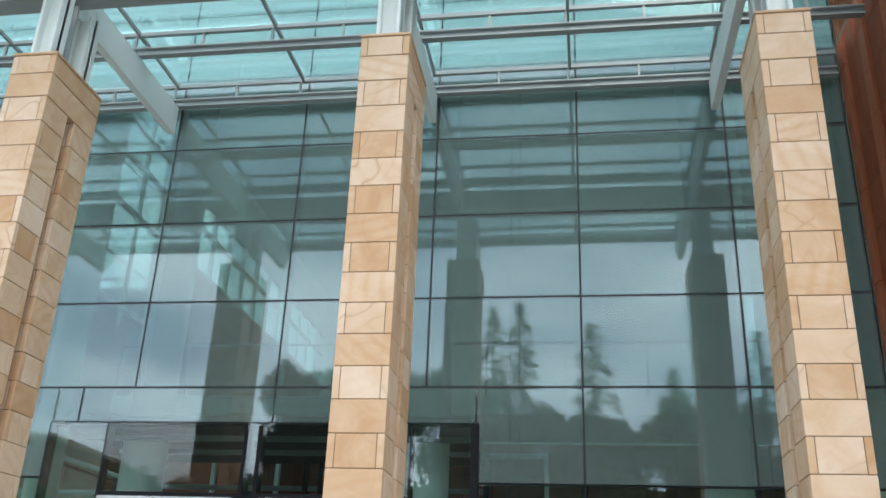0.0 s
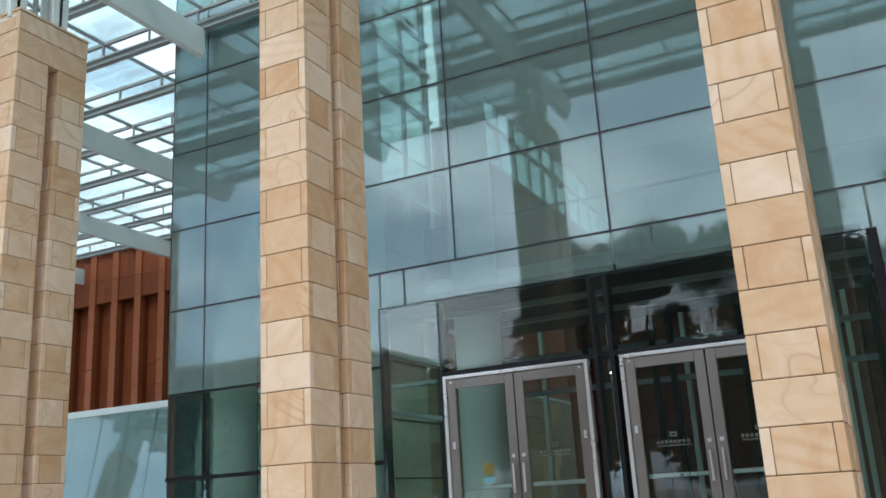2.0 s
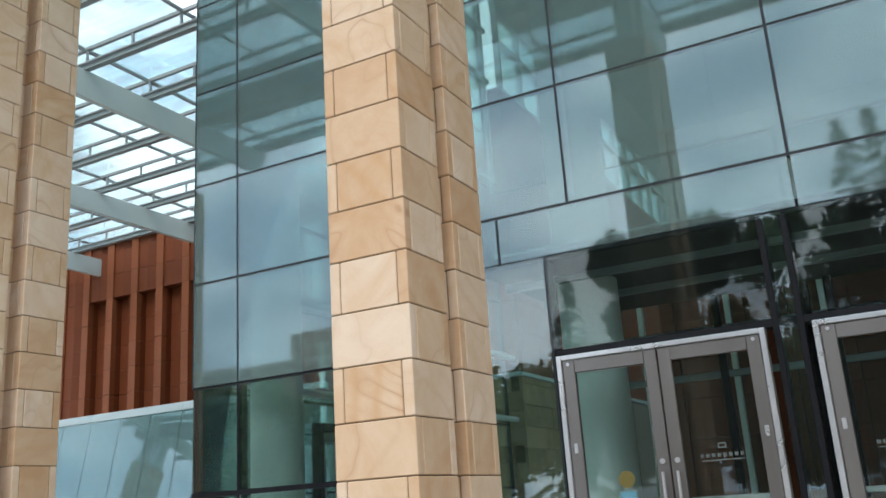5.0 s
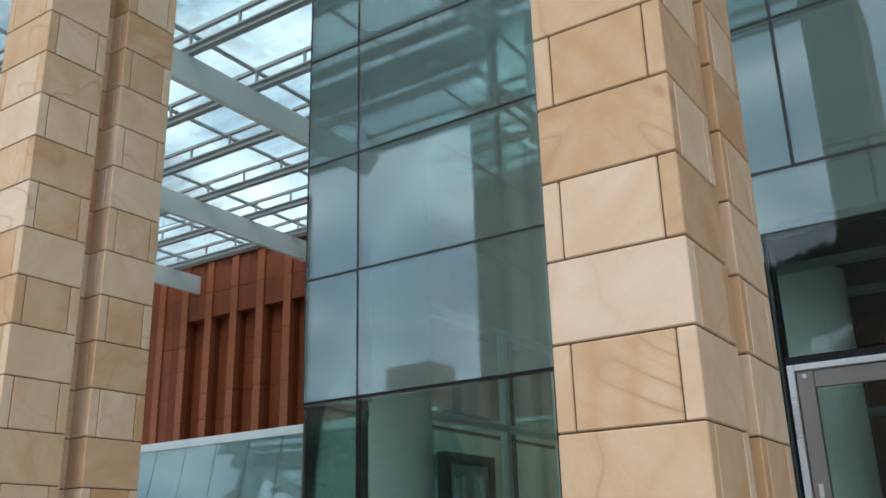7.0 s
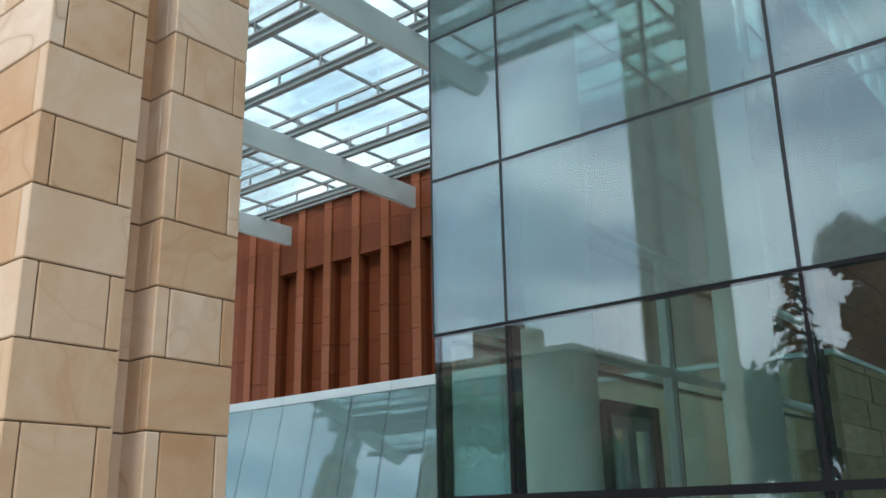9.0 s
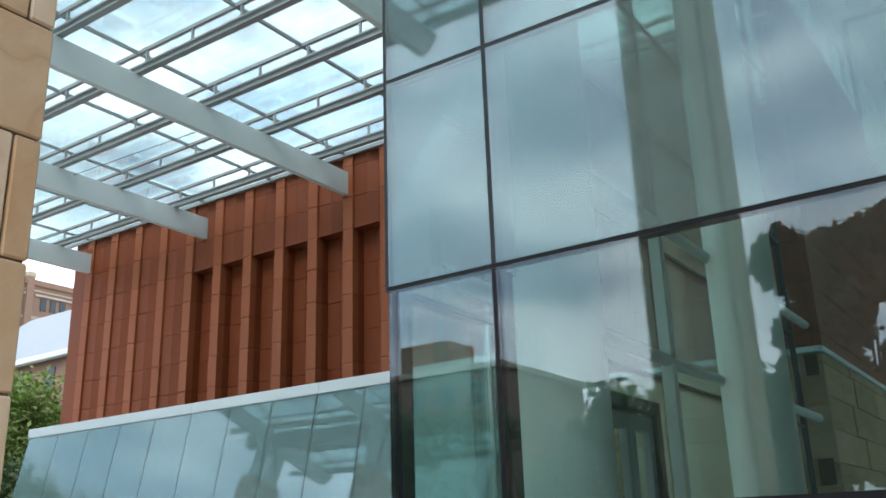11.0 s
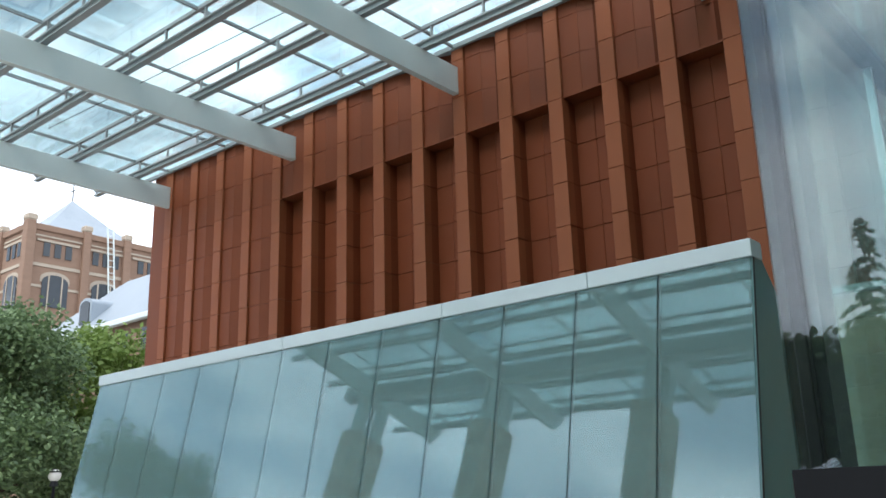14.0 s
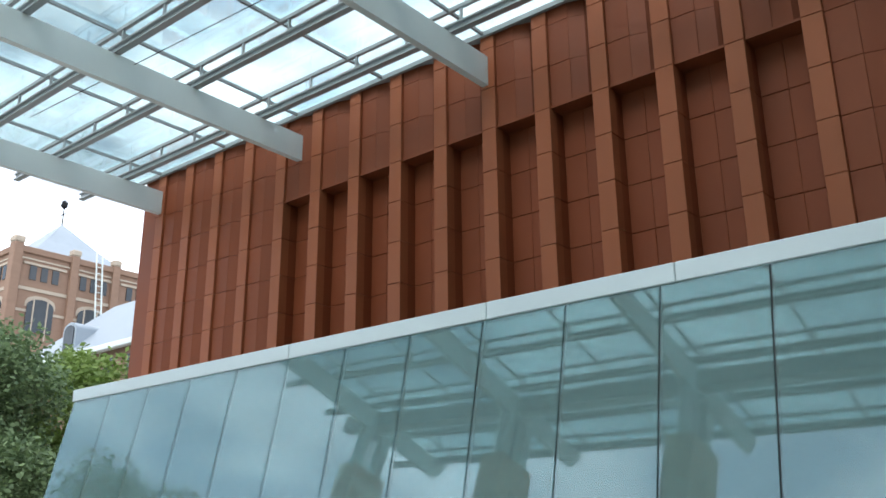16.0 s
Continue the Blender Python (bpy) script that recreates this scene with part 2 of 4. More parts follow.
# upper panes: a strong pale cyan veil of light mixed into the colour
M_GLASS_TOP = glass("veiled_glass", (0.50, 0.66, 0.64), 0.12, 0.90, gloss=(0.80, 0.94, 0.98), haze=0.52, haze_tint=(0.58, 0.84, 0.84))
M_GLASS_LOW = glass("clear_glass", (0.82, 0.92, 0.89), 0.074, 0.95, gloss=(0.86, 0.94, 1.0), wave=0.0007, wave_scale=0.6, haze=0.012, haze_tint=(0.50, 0.62, 0.64))
M_GLASS_SIDE = glass("side_glass", (0.84, 0.93, 0.91), 0.05, 0.5, gloss=(0.90, 0.97, 1.0))
M_GLASS_DOOR = glass("door_glass", (0.80, 0.88, 0.86), 0.030, 0.9, wave=0.0005, haze=0.008, haze_tint=(0.52, 0.60, 0.60))
M_GLASS_ROOF = glass("canopy_glass", (0.91, 0.98, 0.978), 0.03, 0.6, gloss=(0.9, 1.0, 1.0))
M_GLASS_SKY = glass("skylight_glass", (0.55, 0.70, 0.70), 0.13, 0.85, gloss=(0.66, 0.83, 0.90), rough=0.02, wave=0.0010, wave_scale=0.5, haze=0.24, haze_tint=(0.36, 0.53, 0.525))
M_GROUND = surface("concrete_paving", [(0.2, (0.32, 0.30, 0.27)), (0.8, (0.44, 0.42, 0.38))], rough=0.85, scale=0.6, fine=18, fine_amount=0.1, bump=0.2, rnd=0.2)
M_GRASS = surface("lawn", [(0.2, (0.035, 0.065, 0.018)), (0.8, (0.075, 0.12, 0.035))], rough=0.9, scale=0.3, fine=9, fine_amount=0.2, bump=0.5, bump_dist=0.05)
M_PLASTER = surface("white_plaster", [(0.2, (0.76, 0.80, 0.77)), (0.8, (0.83, 0.86, 0.83))], rough=0.7, scale=1, fine=30, fine_amount=0.04, bump=0.04)
M_PANEL = surface("grey_brown_panel", [(0.2, (0.17, 0.135, 0.11)), (0.8, (0.22, 0.175, 0.145))], rough=0.6, scale=1.1, fine=25, fine_amount=0.05, bump=0.03)
M_LOBBYFLOOR = surface("lobby_floor", [(0.2, (0.22, 0.20, 0.17)), (0.8, (0.30, 0.27, 0.23))], rough=0.35, scale=1, fine=20, fine_amount=0.08, bump=0.02)
M_BRICK = surface("tan_brick", [(0.1, (0.20, 0.122, 0.084)), (0.5, (0.26, 0.164, 0.115)), (0.9, (0.32, 0.208, 0.150))], rough=0.85, scale=0.8, fine=9, fine_amount=0.15, bump=0.2, stretch=(1, 1, 3))
M_LIMESTONE = surface("limestone", [(0.2, (0.38, 0.31, 0.24)), (0.8, (0.48, 0.41, 0.33))], rough=0.8, scale=1, fine=8, fine_amount=0.1)
M_ROOF = surface("pale_metal_roof", [(0.2, (0.25, 0.295, 0.335)), (0.8, (0.36, 0.405, 0.45))], rough=0.45, metal=0.2, scale=0.5, fine=6, fine_amount=0.1)
M_DARKWIN = surface("dark_window", [(0.2, (0.02, 0.025, 0.03)), (0.8, (0.05, 0.06, 0.07))], rough=0.12, scale=0.5, bump=0)
M_BARK = surface("bark", [(0.2, (0.05, 0.035, 0.025)), (0.8, (0.11, 0.08, 0.06))], rough=0.95, scale=4, fine=20, fine_amount=0.2, bump=0.6, bump_dist=0.02, stretch=(1, 1, 0.3))


def leaf_material(name, dark, light):
    m, nt, out = mat_base(name)
    geo = nt.nodes.new("ShaderNodeNewGeometry")
    cr = ramp(nt, [(0.0, dark), (1.0, light)])
    nt.links.new(geo.outputs["Random Per Island"], cr.inputs["Fac"])
    d = node(nt, "ShaderNodeBsdfPrincipled", Roughness=0.6)
    t = nt.nodes.new("ShaderNodeBsdfTranslucent")
    mix = node(nt, "ShaderNodeMixShader", Fac=0.3)
    nt.links.new(cr.outputs["Color"], d.inputs["Base Color"])
    nt.links.new(cr.outputs["Color"], t.inputs["Color"])
    nt.links.new(d.outputs[0], mix.inputs[1])
    nt.links.new(t.outputs[0], mix.inputs[2])
    nt.links.new(mix.outputs[0], out.inputs["Surface"])
    return m


M_LEAF_DARK = leaf_material("dark_leaves", (0.0688, 0.1187, 0.0525), (0.1750, 0.2562, 0.1100))
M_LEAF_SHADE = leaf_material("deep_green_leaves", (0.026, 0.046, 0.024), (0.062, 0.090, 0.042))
M_LEAF_LIGHT = leaf_material("light_leaves", (0.105, 0.175, 0.030), (0.21, 0.30, 0.075))
M_NEEDLE = leaf_material("conifer_needles", (0.040, 0.062, 0.042), (0.095, 0.130, 0.080))
M_SIGN_Y = surface("yellow_sticker", [(0.2, (0.13, 0.105, 0.02)), (0.8, (0.17, 0.135, 0.03))], rough=0.5, bump=0)
M_SIGN_B = surface("blue_sticker", [(0.2, (0.10, 0.28, 0.36)), (0.8, (0.13, 0.33, 0.42))], rough=0.5, bump=0)
M_LETTER = surface("white_vinyl", [(0.2, (0.12, 0.14, 0.135)), (0.8, (0.16, 0.18, 0.175))], rough=0.6, bump=0)
M_LAMPGLOW = emit("lamp_glow", (1.0, 0.93, 0.78), 14.0)
M_GLOBE = surface("lamp_globe", [(0.2, (0.70, 0.70, 0.66)), (0.8, (0.78, 0.78, 0.74))], rough=0.3, bump=0)


# ---- small building helpers ----
def bm_box(bm, x0, x1, y0, y1, z0, z1, bevel=0.0):
    start = len(bm.verts)
    vs = [bm.verts.new((x, y, z)) for z in (z0, z1) for y in (y0, y1) for x in (x0, x1)]
    fs = [bm.faces.new([vs[i] for i in q]) for q in ((0, 2, 3, 1), (4, 5, 7, 6), (0, 1, 5, 4), (2, 6, 7, 3), (0, 4, 6, 2), (1, 3, 7, 5))]
    if bevel:
        bmesh.ops.bevel(bm, geom=list({e for f in fs for e in f.edges}), offset=bevel, segments=1, affect="EDGES")
    return bm


def bm_prism(bm, poly, axis, a, b):
    """A polygon of (u, v) pulled along an axis from a to b."""
    def put(u, v, w):
        return {"x": (w, u, v), "y": (u, w, v), "z": (u, v, w)}[axis]
    lo = [bm.verts.new(put(u, v, a)) for u, v in poly]
    hi = [bm.verts.new(put(u, v, b)) for u, v in poly]
    n = len(poly)
    bm.faces.new(lo)
    bm.faces.new(list(reversed(hi)))
    for i in range(n):
        bm.faces.new((lo[i], hi[i], hi[(i + 1) % n], lo[(i + 1) % n]))
    bmesh.ops.recalc_face_normals(bm, faces=bm.faces[:])
    return bm


def bm_tube(bm, p, q, r0, r1=None, n=12, caps=True):
    p, q = Vector(p), Vector(q)
    r1 = r0 if r1 is None else r1
    m = Matrix.Translation((p + q) / 2) @ (q - p).to_track_quat("Z", "Y").to_matrix().to_4x4()
    bmesh.ops.create_cone(bm, cap_ends=caps, segments=n, radius1=max(r0, 1e-4), radius2=max(r1, 1e-4), depth=(q - p).length, matrix=m)
    return bm


def mesh_of(name, bm, material, smooth=False):
    me = bpy.data.meshes.new(name)
    bm.to_mesh(me)
    bm.free()
    me.materials.append(material)
    if smooth:
        for p in me.polygons:
            p.use_smooth = True
    return me


def part(name, bm, material, parent, label="", smooth=False):
    ob = new(name, mesh_of(name, bm, material, smooth))
    ob.parent = parent
    if label:
        ob["label"] = label
    return ob


def thing(name, label, category, at=(0, 0, 0), group="", kind=""):
    ob = new(name)
    ob.location = at
    ob.empty_display_size = 0.2
    return tagged(ob, label, category, group, kind)


def solid(name, bm, material, label="", category="", group="", kind="", smooth=False):
    return tagged(new(name, mesh_of(name, bm, material, smooth)), label, category, group, kind)


def box(*a, bevel=0.0):
    return bm_box(bmesh.new(), *a, bevel=bevel)


def prism(poly, axis, a, b):
    return bm_prism(bmesh.new(), poly, axis, a, b)


def tube(p, q, r0, r1=None, n=12):
    return bm_tube(bmesh.new(), p, q, r0, r1, n)


def piece(name, mesh, parent, loc, scale=(1, 1, 1), rot=None):
    ob = new(name, mesh)
    ob.parent = parent
    ob.location = loc
    ob.scale = scale
    if rot:
        ob.rotation_euler = rot
    return ob


# ---- ground ----
def ground_z(x, y):
    return 0.5 * min(1.0, max(0.0, (y + 0.5) / 11.0))


def build_ground():
    bm = bmesh.new()
    ys = [-900, -60, -20, -0.5, 3, 7, 10.5, 24, 60, 900]
    xs = [-900, -120, -40, -12, 6, 60, 900]
    grid = [[bm.verts.new((x, y, ground_z(x, y))) for x in xs] for y in ys]
    for j in range(len(ys) - 1):
        for i in range(len(xs) - 1):
            bm.faces.new((grid[j][i], grid[j][i + 1], grid[j + 1][i + 1], grid[j + 1][i]))
    solid("ground", bm, M_GROUND, "pale concrete paving rising gently to the entrance", "ground", kind="structure")
    bm = box(-120, 60, -70, -14, -0.2, 0.03)
    solid("lawn", bm, M_GRASS, "mown green lawn beside the paving", "lawn", kind="structure")


build_ground()

# ---- the glass hall ----
GY = 11.84                                                  # face of the front glass
LEFT, RIGHT = -10.90, 4.10
XS = [LEFT, -10.21, -8.10, -6.00, -3.91, -1.79, 0.31, 2.43, RIGHT]
ZS = [3.23, 4.50, 5.78, 7.06, 8.34, 9.62, 10.9, 12.2, 13.5, 14.8]
FLOOR = 0.52
TOP = 14.8
G = 0.014                                                   # half of a joint between panes
PANE = mesh_of("pane", box(-0.5, 0.5, -0.012, 0.012, -0.5, 0.5), M_GLASS_UP)
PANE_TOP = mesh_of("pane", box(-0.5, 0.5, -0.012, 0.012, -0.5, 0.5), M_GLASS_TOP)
PANE_LOW = mesh_of("pane", box(-0.5, 0.5, -0.012, 0.012, -0.5, 0.5), M_GLASS_LOW)
PANE_SIDE = mesh_of("pane", box(-0.5, 0.5, -0.012, 0.012, -0.5, 0.5), M_GLASS_SIDE)
PANE_DOOR = mesh_of("pane", box(-0.5, 0.5, -0.006, 0.006, -0.5, 0.5), M_GLASS_DOOR)


def pane_xz(mesh, parent, x0, x1, z0, z1, y, gap=G):
    ob = piece("pane", mesh, parent, ((x0 + x1) / 2, y, (z0 + z1) / 2), (x1 - x0 - 2 * gap, 1, z1 - z0 - 2 * gap))
    # panes never sit perfectly true
    ob.rotation_euler = (radians(random.uniform(-0.10, 0.10)), 0, radians(random.uniform(-0.10, 0.10)))
    return ob


def pane_yz(mesh, parent, y0, y1, z0, z1, x, gap=G):
    ob = piece("pane", mesh, parent, (x, (y0 + y1) / 2, (z0 + z1) / 2), (y1 - y0 - 2 * gap, 1, z1 - z0 - 2 * gap), (0, 0, radians(90)))
    return ob


PX0, PX1, PZ = -7.16, -1.10, 4.00                            # entrance portal


def build_curtain_wall():
    w = thing("window_1", "tall curtain wall of green coated glass panes with dark joints", "window", kind="structure")
    for j in range(len(ZS) - 1):
        for i in range(len(XS) - 1):
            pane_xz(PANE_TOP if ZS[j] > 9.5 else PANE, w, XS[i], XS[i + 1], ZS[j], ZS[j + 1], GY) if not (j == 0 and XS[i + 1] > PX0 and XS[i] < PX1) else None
    # the low band over the portal and beside it
    for a, b in ((PX0, -6.78), (-6.78, -3.91), (-3.91, PX1)):
        pane_xz(PANE, w, a, b, PZ, 4.50, GY)
    pane_xz(PANE, w, -8.10, PX0, 3.23, 4.50, GY)
    pane_xz(PANE, w, PX1, 0.31, 3.23, 4.50, GY)
    # clear panes below
    for a, b in ((LEFT, -10.21), (-10.21, -8.10), (-8.10, PX0), (PX1, 0.31), (0.31, 2.43), (2.43, RIGHT)):
        pane_xz(PANE_LOW, w, a, b, 2.0, 3.23, GY, 0.012)
        pane_xz(PANE_LOW, w, a, b, FLOOR + 0.1, 2.0, GY, 0.026)
    # joints and frames
    for i, x in enumerate(XS):
        lo = 4.50 if PX0 < x < PX1 else 3.22
        part("mullion", box(x - G, x + G, GY - 0.006, GY + 0.05, lo, TOP), M_GASKET, w)
        if i in (0, len(XS) - 1):
            continue
        part("fin", box(x - 0.014, x + 0.014, GY + 0.055, GY + 0.20, lo, TOP), M_GREYSTEEL, w, "grey steel inner post")
    for z in ZS:
        if z in (3.23,):
            continue
        part("transom", box(LEFT, RIGHT, GY - 0.008, GY + 0.05, z - G, z + G), M_GASKET, w)
    for z, hh in ((3.23, 0.013), (2.0, 0.028), (FLOOR + 0.05, 0.06)):
        part("transom", box(LEFT, PX0, GY - 0.025 if z < 3 else GY - 0.008, GY + 0.06, z - hh, z + hh), M_BLACK, w, "black transom")
        part("transom", box(PX1, RIGHT, GY - 0.025 if z < 3 else GY - 0.008, GY + 0.06, z - hh, z + hh), M_BLACK, w, "black transom")
    for x in (LEFT + 0.040, -10.21, -8.10, 0.31, 2.43, RIGHT - 0.03):
        part("mullion", box(x - 0.036, x + 0.036, GY + 0.016, GY + 0.11, FLOOR, 3.21), M_BLACK, w, "black mullion behind the glass")
        hw, out = (0.018, 0.010) if x > LEFT + 0.1 else (0.013, 0.008)
        part("gasket", box(x - hw, x + hw, GY - out, GY + 0.014, FLOOR, 3.21, bevel=0.003), M_BLACK, w, "black cap over the joint")
    for x in (-6.78,):
        part("mullion", box(x - G, x + G, GY - 0.006, GY + 0.03, PZ, 4.5), M_GASKET, w)
    # clear side return of the hall
    s = thing("window_2", "clear glass side wall of the hall with dark joints", "window", kind="structure")
    ys = [GY + 0.03, 12.87, 13.9, 16.0, 18.1, 20.8]
    for a, b in zip(ys, ys[1:]):
        for z0, z1 in zip([FLOOR + 0.05, 2.0] + ZS, [2.0] + ZS):
            pane_yz(PANE_SIDE, s, a, b, z0, z1, LEFT)
        if b < 13:
            part("glass_edge", box(LEFT - 0.012, LEFT + 0.012, b - 0.007, b + 0.007, FLOOR, 3.25), M_ALU_EDGE, s, "bright edge of the corner sheet")
            continue
        part("mullion", box(LEFT - 0.02, LEFT + 0.05, b - G, b + G, FLOOR, TOP), M_GASKET, s)
    y = 13.2
    while y < 20.8:
        part("window_frame", box(LEFT + 0.06, LEFT + 0.16, y - 0.045, y + 0.045, 8.0, TOP, bevel=0.008), M_WHITE, s, "white steel post inside the glass")
        y += 1.26
    for z in (8.4, 10.83, 12.1, 13.0):
        part("window_frame", box(LEFT + 0.165, LEFT + 0.25, GY + 0.3, 20.8, z - 0.05, z + 0.05, bevel=0.008), M_WHITE, s, "white steel rail inside the glass")
    for z in [2.0] + ZS:
        part("transom", box(LEFT - 0.015, LEFT + 0.04, ys[0], ys[-1], z - G, z + G), M_GASKET, s)


build_curtain_wall()


def build_portal():
    d = thing("door_1", "black framed glass entrance portal with two pairs of aluminium doors", "door", kind="structure")
    y0, y1, yp = GY - 0.035, GY + 0.12, GY - 0.05
    part("jamb", box(PX0 - 0.03, PX0 + 0.035, y0, y1, FLOOR, PZ, bevel=0.008), M_BLACK, d, "black steel jamb")
    part("jamb", box(PX1 - 0.06, PX1 + 0.05, y0 - 0.03, y1, FLOOR, PZ, bevel=0.008), M_BLACK, d, "black steel jamb")
    part("header", box(PX0, PX1, y0, y1, PZ - 0.05, PZ - 0.004, bevel=0.008), M_BLACK, d, "black steel header")
    part("transom", box(-6.26, -2.0, y0 - 0.02, y1, 2.985, 3.055, bevel=0.006), M_BLACK, d, "black transom above the doors")
    for x in (-4.24, -4.04):
        part("post", box(x - 0.028, x + 0.028, y0 - 0.035, y1, FLOOR, PZ - 0.05, bevel=0.006), M_BLACK, d, "black steel post")
    for x in (-6.285, -1.95):
        part("post", box(x - 0.024, x + 0.024, y0, y1, FLOOR, PZ - 0.05, bevel=0.006), M_BLACK, d, "black steel post")
        part("gasket", box(x - 0.008, x + 0.008, yp - 0.006, y0, FLOOR, PZ - 0.05), M_GASKET, d)
    for u, v in ((PX0, -6.285), (-4.24, -4.04), (-1.95, PX1)):
        pane_xz(PANE_LOW, d, u, v, FLOOR, PZ - 0.004, yp, 0.010)
    for u, v in ((-6.285, -4.24), (-4.04, -1.95)):
        pane_xz(PANE_DOOR, d, u, v, 3.055, PZ - 0.004, yp, 0.010)
    return d


build_portal()


def build_double_door(x0, x1, stickers):
    t = thing("double_door", "pair of brushed aluminium framed glass doors, closed", "door", (0, 0, 0), group="entrance doors")
    y = GY - 0.07
    top = 2.985
    f = bmesh.new()
    bm_box(f, x0, x0 + 0.05, y - 0.05, y + 0.06, FLOOR, top, bevel=0.006)
    bm_box(f, x1 - 0.05, x1, y - 0.05, y + 0.06, FLOOR, top, bevel=0.006)
    bm_box(f, x0 + 0.05, x1 - 0.05, y - 0.05, y + 0.06, top - 0.045, top, bevel=0.006)
    part("door_frame", f, M_ALU_EDGE, t, "bright aluminium door frame")
    xm = (x0 + x1) / 2
    for k, (a, b) in enumerate(((x0 + 0.055, xm - 0.006), (xm + 0.006, x1 - 0.055))):
        leaf = bmesh.new()
        sw = 0.115
        bm_box(leaf, a, a + sw, y - 0.03, y + 0.02, FLOOR + 0.01, top - 0.05, bevel=0.005)
        bm_box(leaf, b - sw, b, y - 0.03, y + 0.02, FLOOR + 0.01, top - 0.05, bevel=0.005)
        bm_box(leaf, a + sw, b - sw, y - 0.03, y + 0.02, top - 0.17, top - 0.05, bevel=0.005)
        bm_box(leaf, a + sw, b - sw, y - 0.03, y + 0.02, FLOOR + 0.01, FLOOR + 0.24, bevel=0.005)
        lf = part("door_leaf", leaf, M_ALU, t, "brushed aluminium door leaf")
        g = piece("pane", PANE_DOOR, lf, ((a + b) / 2, y, (FLOOR + top) / 2 + 0.03), (b - a - 2 * sw, 1, top - FLOOR - 0.42))
        g.visible_shadow = False
        hx = b - 0.06 if k == 0 else a + 0.06
        part("handle", tube((hx, y - 0.075, FLOOR + 1.0), (hx, y - 0.075, FLOOR + 1.34), 0.014), M_ALU_EDGE, lf, "steel pull handle")
        part("lock", tube((hx, y - 0.045, FLOOR + 1.43), (hx, y - 0.025, FLOOR + 1.43), 0.024), M_ALU_EDGE, lf, "round steel lock")
        part("push_bar", box(a + sw, b - sw, y + 0.045, y + 0.085, 1.58, 1.63, bevel=0.008), M_ALU_EDGE, lf, "pale push bar behind the glass")
        sx = a + 0.055 if k == 0 else b - 0.055
        part("hinge_plate", box(sx - 0.018, sx + 0.018, y - 0.042, y - 0.028, 2.08, 2.17, bevel=0.004), M_ALU_EDGE, lf, "small steel hinge plate")
        part("pivot", tube((sx, y - 0.045, top - 0.085), (sx, y - 0.028, top - 0.085), 0.016), M_ALU_EDGE, lf)
        if k == 1 or not stickers:
            cx = (a + b) / 2
            s = bmesh.new()
            yy = y - 0.0085
            bm_box(s, cx - 0.035, cx + 0.035, yy - 0.001, yy, 2.02, 2.03)
            bm_box(s, cx - 0.035, cx + 0.035, yy - 0.001, yy, 2.055, 2.065)
            bm_box(s, cx - 0.035, cx - 0.025, yy - 0.001, yy, 2.03, 2.055)
            bm_box(s, cx + 0.025, cx + 0.035, yy - 0.001, yy, 2.03, 2.055)
            for q in range(8):
                u = cx - 0.19 + q * 0.048
                bm_box(s, u, u + 0.012, yy - 0.001, yy, 1.948, 1.980)
                bm_box(s, u + 0.018, u + 0.026, yy - 0.001, yy, 1.948, 1.980)
            bm_box(s, cx - 0.185, cx + 0.185, yy - 0.001, yy, 1.918, 1.926)
            part("lettering", s, M_LETTER, lf, "white vinyl marks on the glass")
        if stickers and k == 0:
            cx = (a + b) / 2 + 0.04
            part("sticker", tube((cx, y - 0.010, 1.82), (cx, y - 0.0075, 1.82), 0.075, n=20), M_SIGN_Y, lf, "round yellow sticker")
            part("sticker", box(cx - 0.075, cx + 0.075, y - 0.010, y - 0.0075, 1.66, 1.715), M_SIGN_B, lf, "blue sticker")
    return t


build_double_door(-6.24, -4.33, True)
build_double_door(-3.95, -2.02, False)


# ---- ribbed terracotta walls ----
TC, TC0 = 0.665, 4.30                                         # course height, foot of the terracotta
TTOP = 9.46
NICHE = 7.84                                                  # head of the niches
TB = 0.9287                                                    # rib pitch
J = 0.0035


def terra_meshes():
    def panel(w, d, bevel=0.006):
        return box(-w / 2, w / 2, -d / 2, d / 2, J - TC / 2, TC / 2 - J, bevel=bevel)
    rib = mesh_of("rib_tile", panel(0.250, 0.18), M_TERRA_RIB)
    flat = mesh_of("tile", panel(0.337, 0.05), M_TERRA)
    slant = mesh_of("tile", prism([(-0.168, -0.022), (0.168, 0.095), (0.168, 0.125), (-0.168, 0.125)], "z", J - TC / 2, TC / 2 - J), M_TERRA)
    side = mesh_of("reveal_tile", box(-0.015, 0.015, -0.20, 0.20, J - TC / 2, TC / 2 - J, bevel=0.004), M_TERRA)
    return rib, flat, slant, side


RIB, FLAT, SLANT, SIDE = terra_meshes()


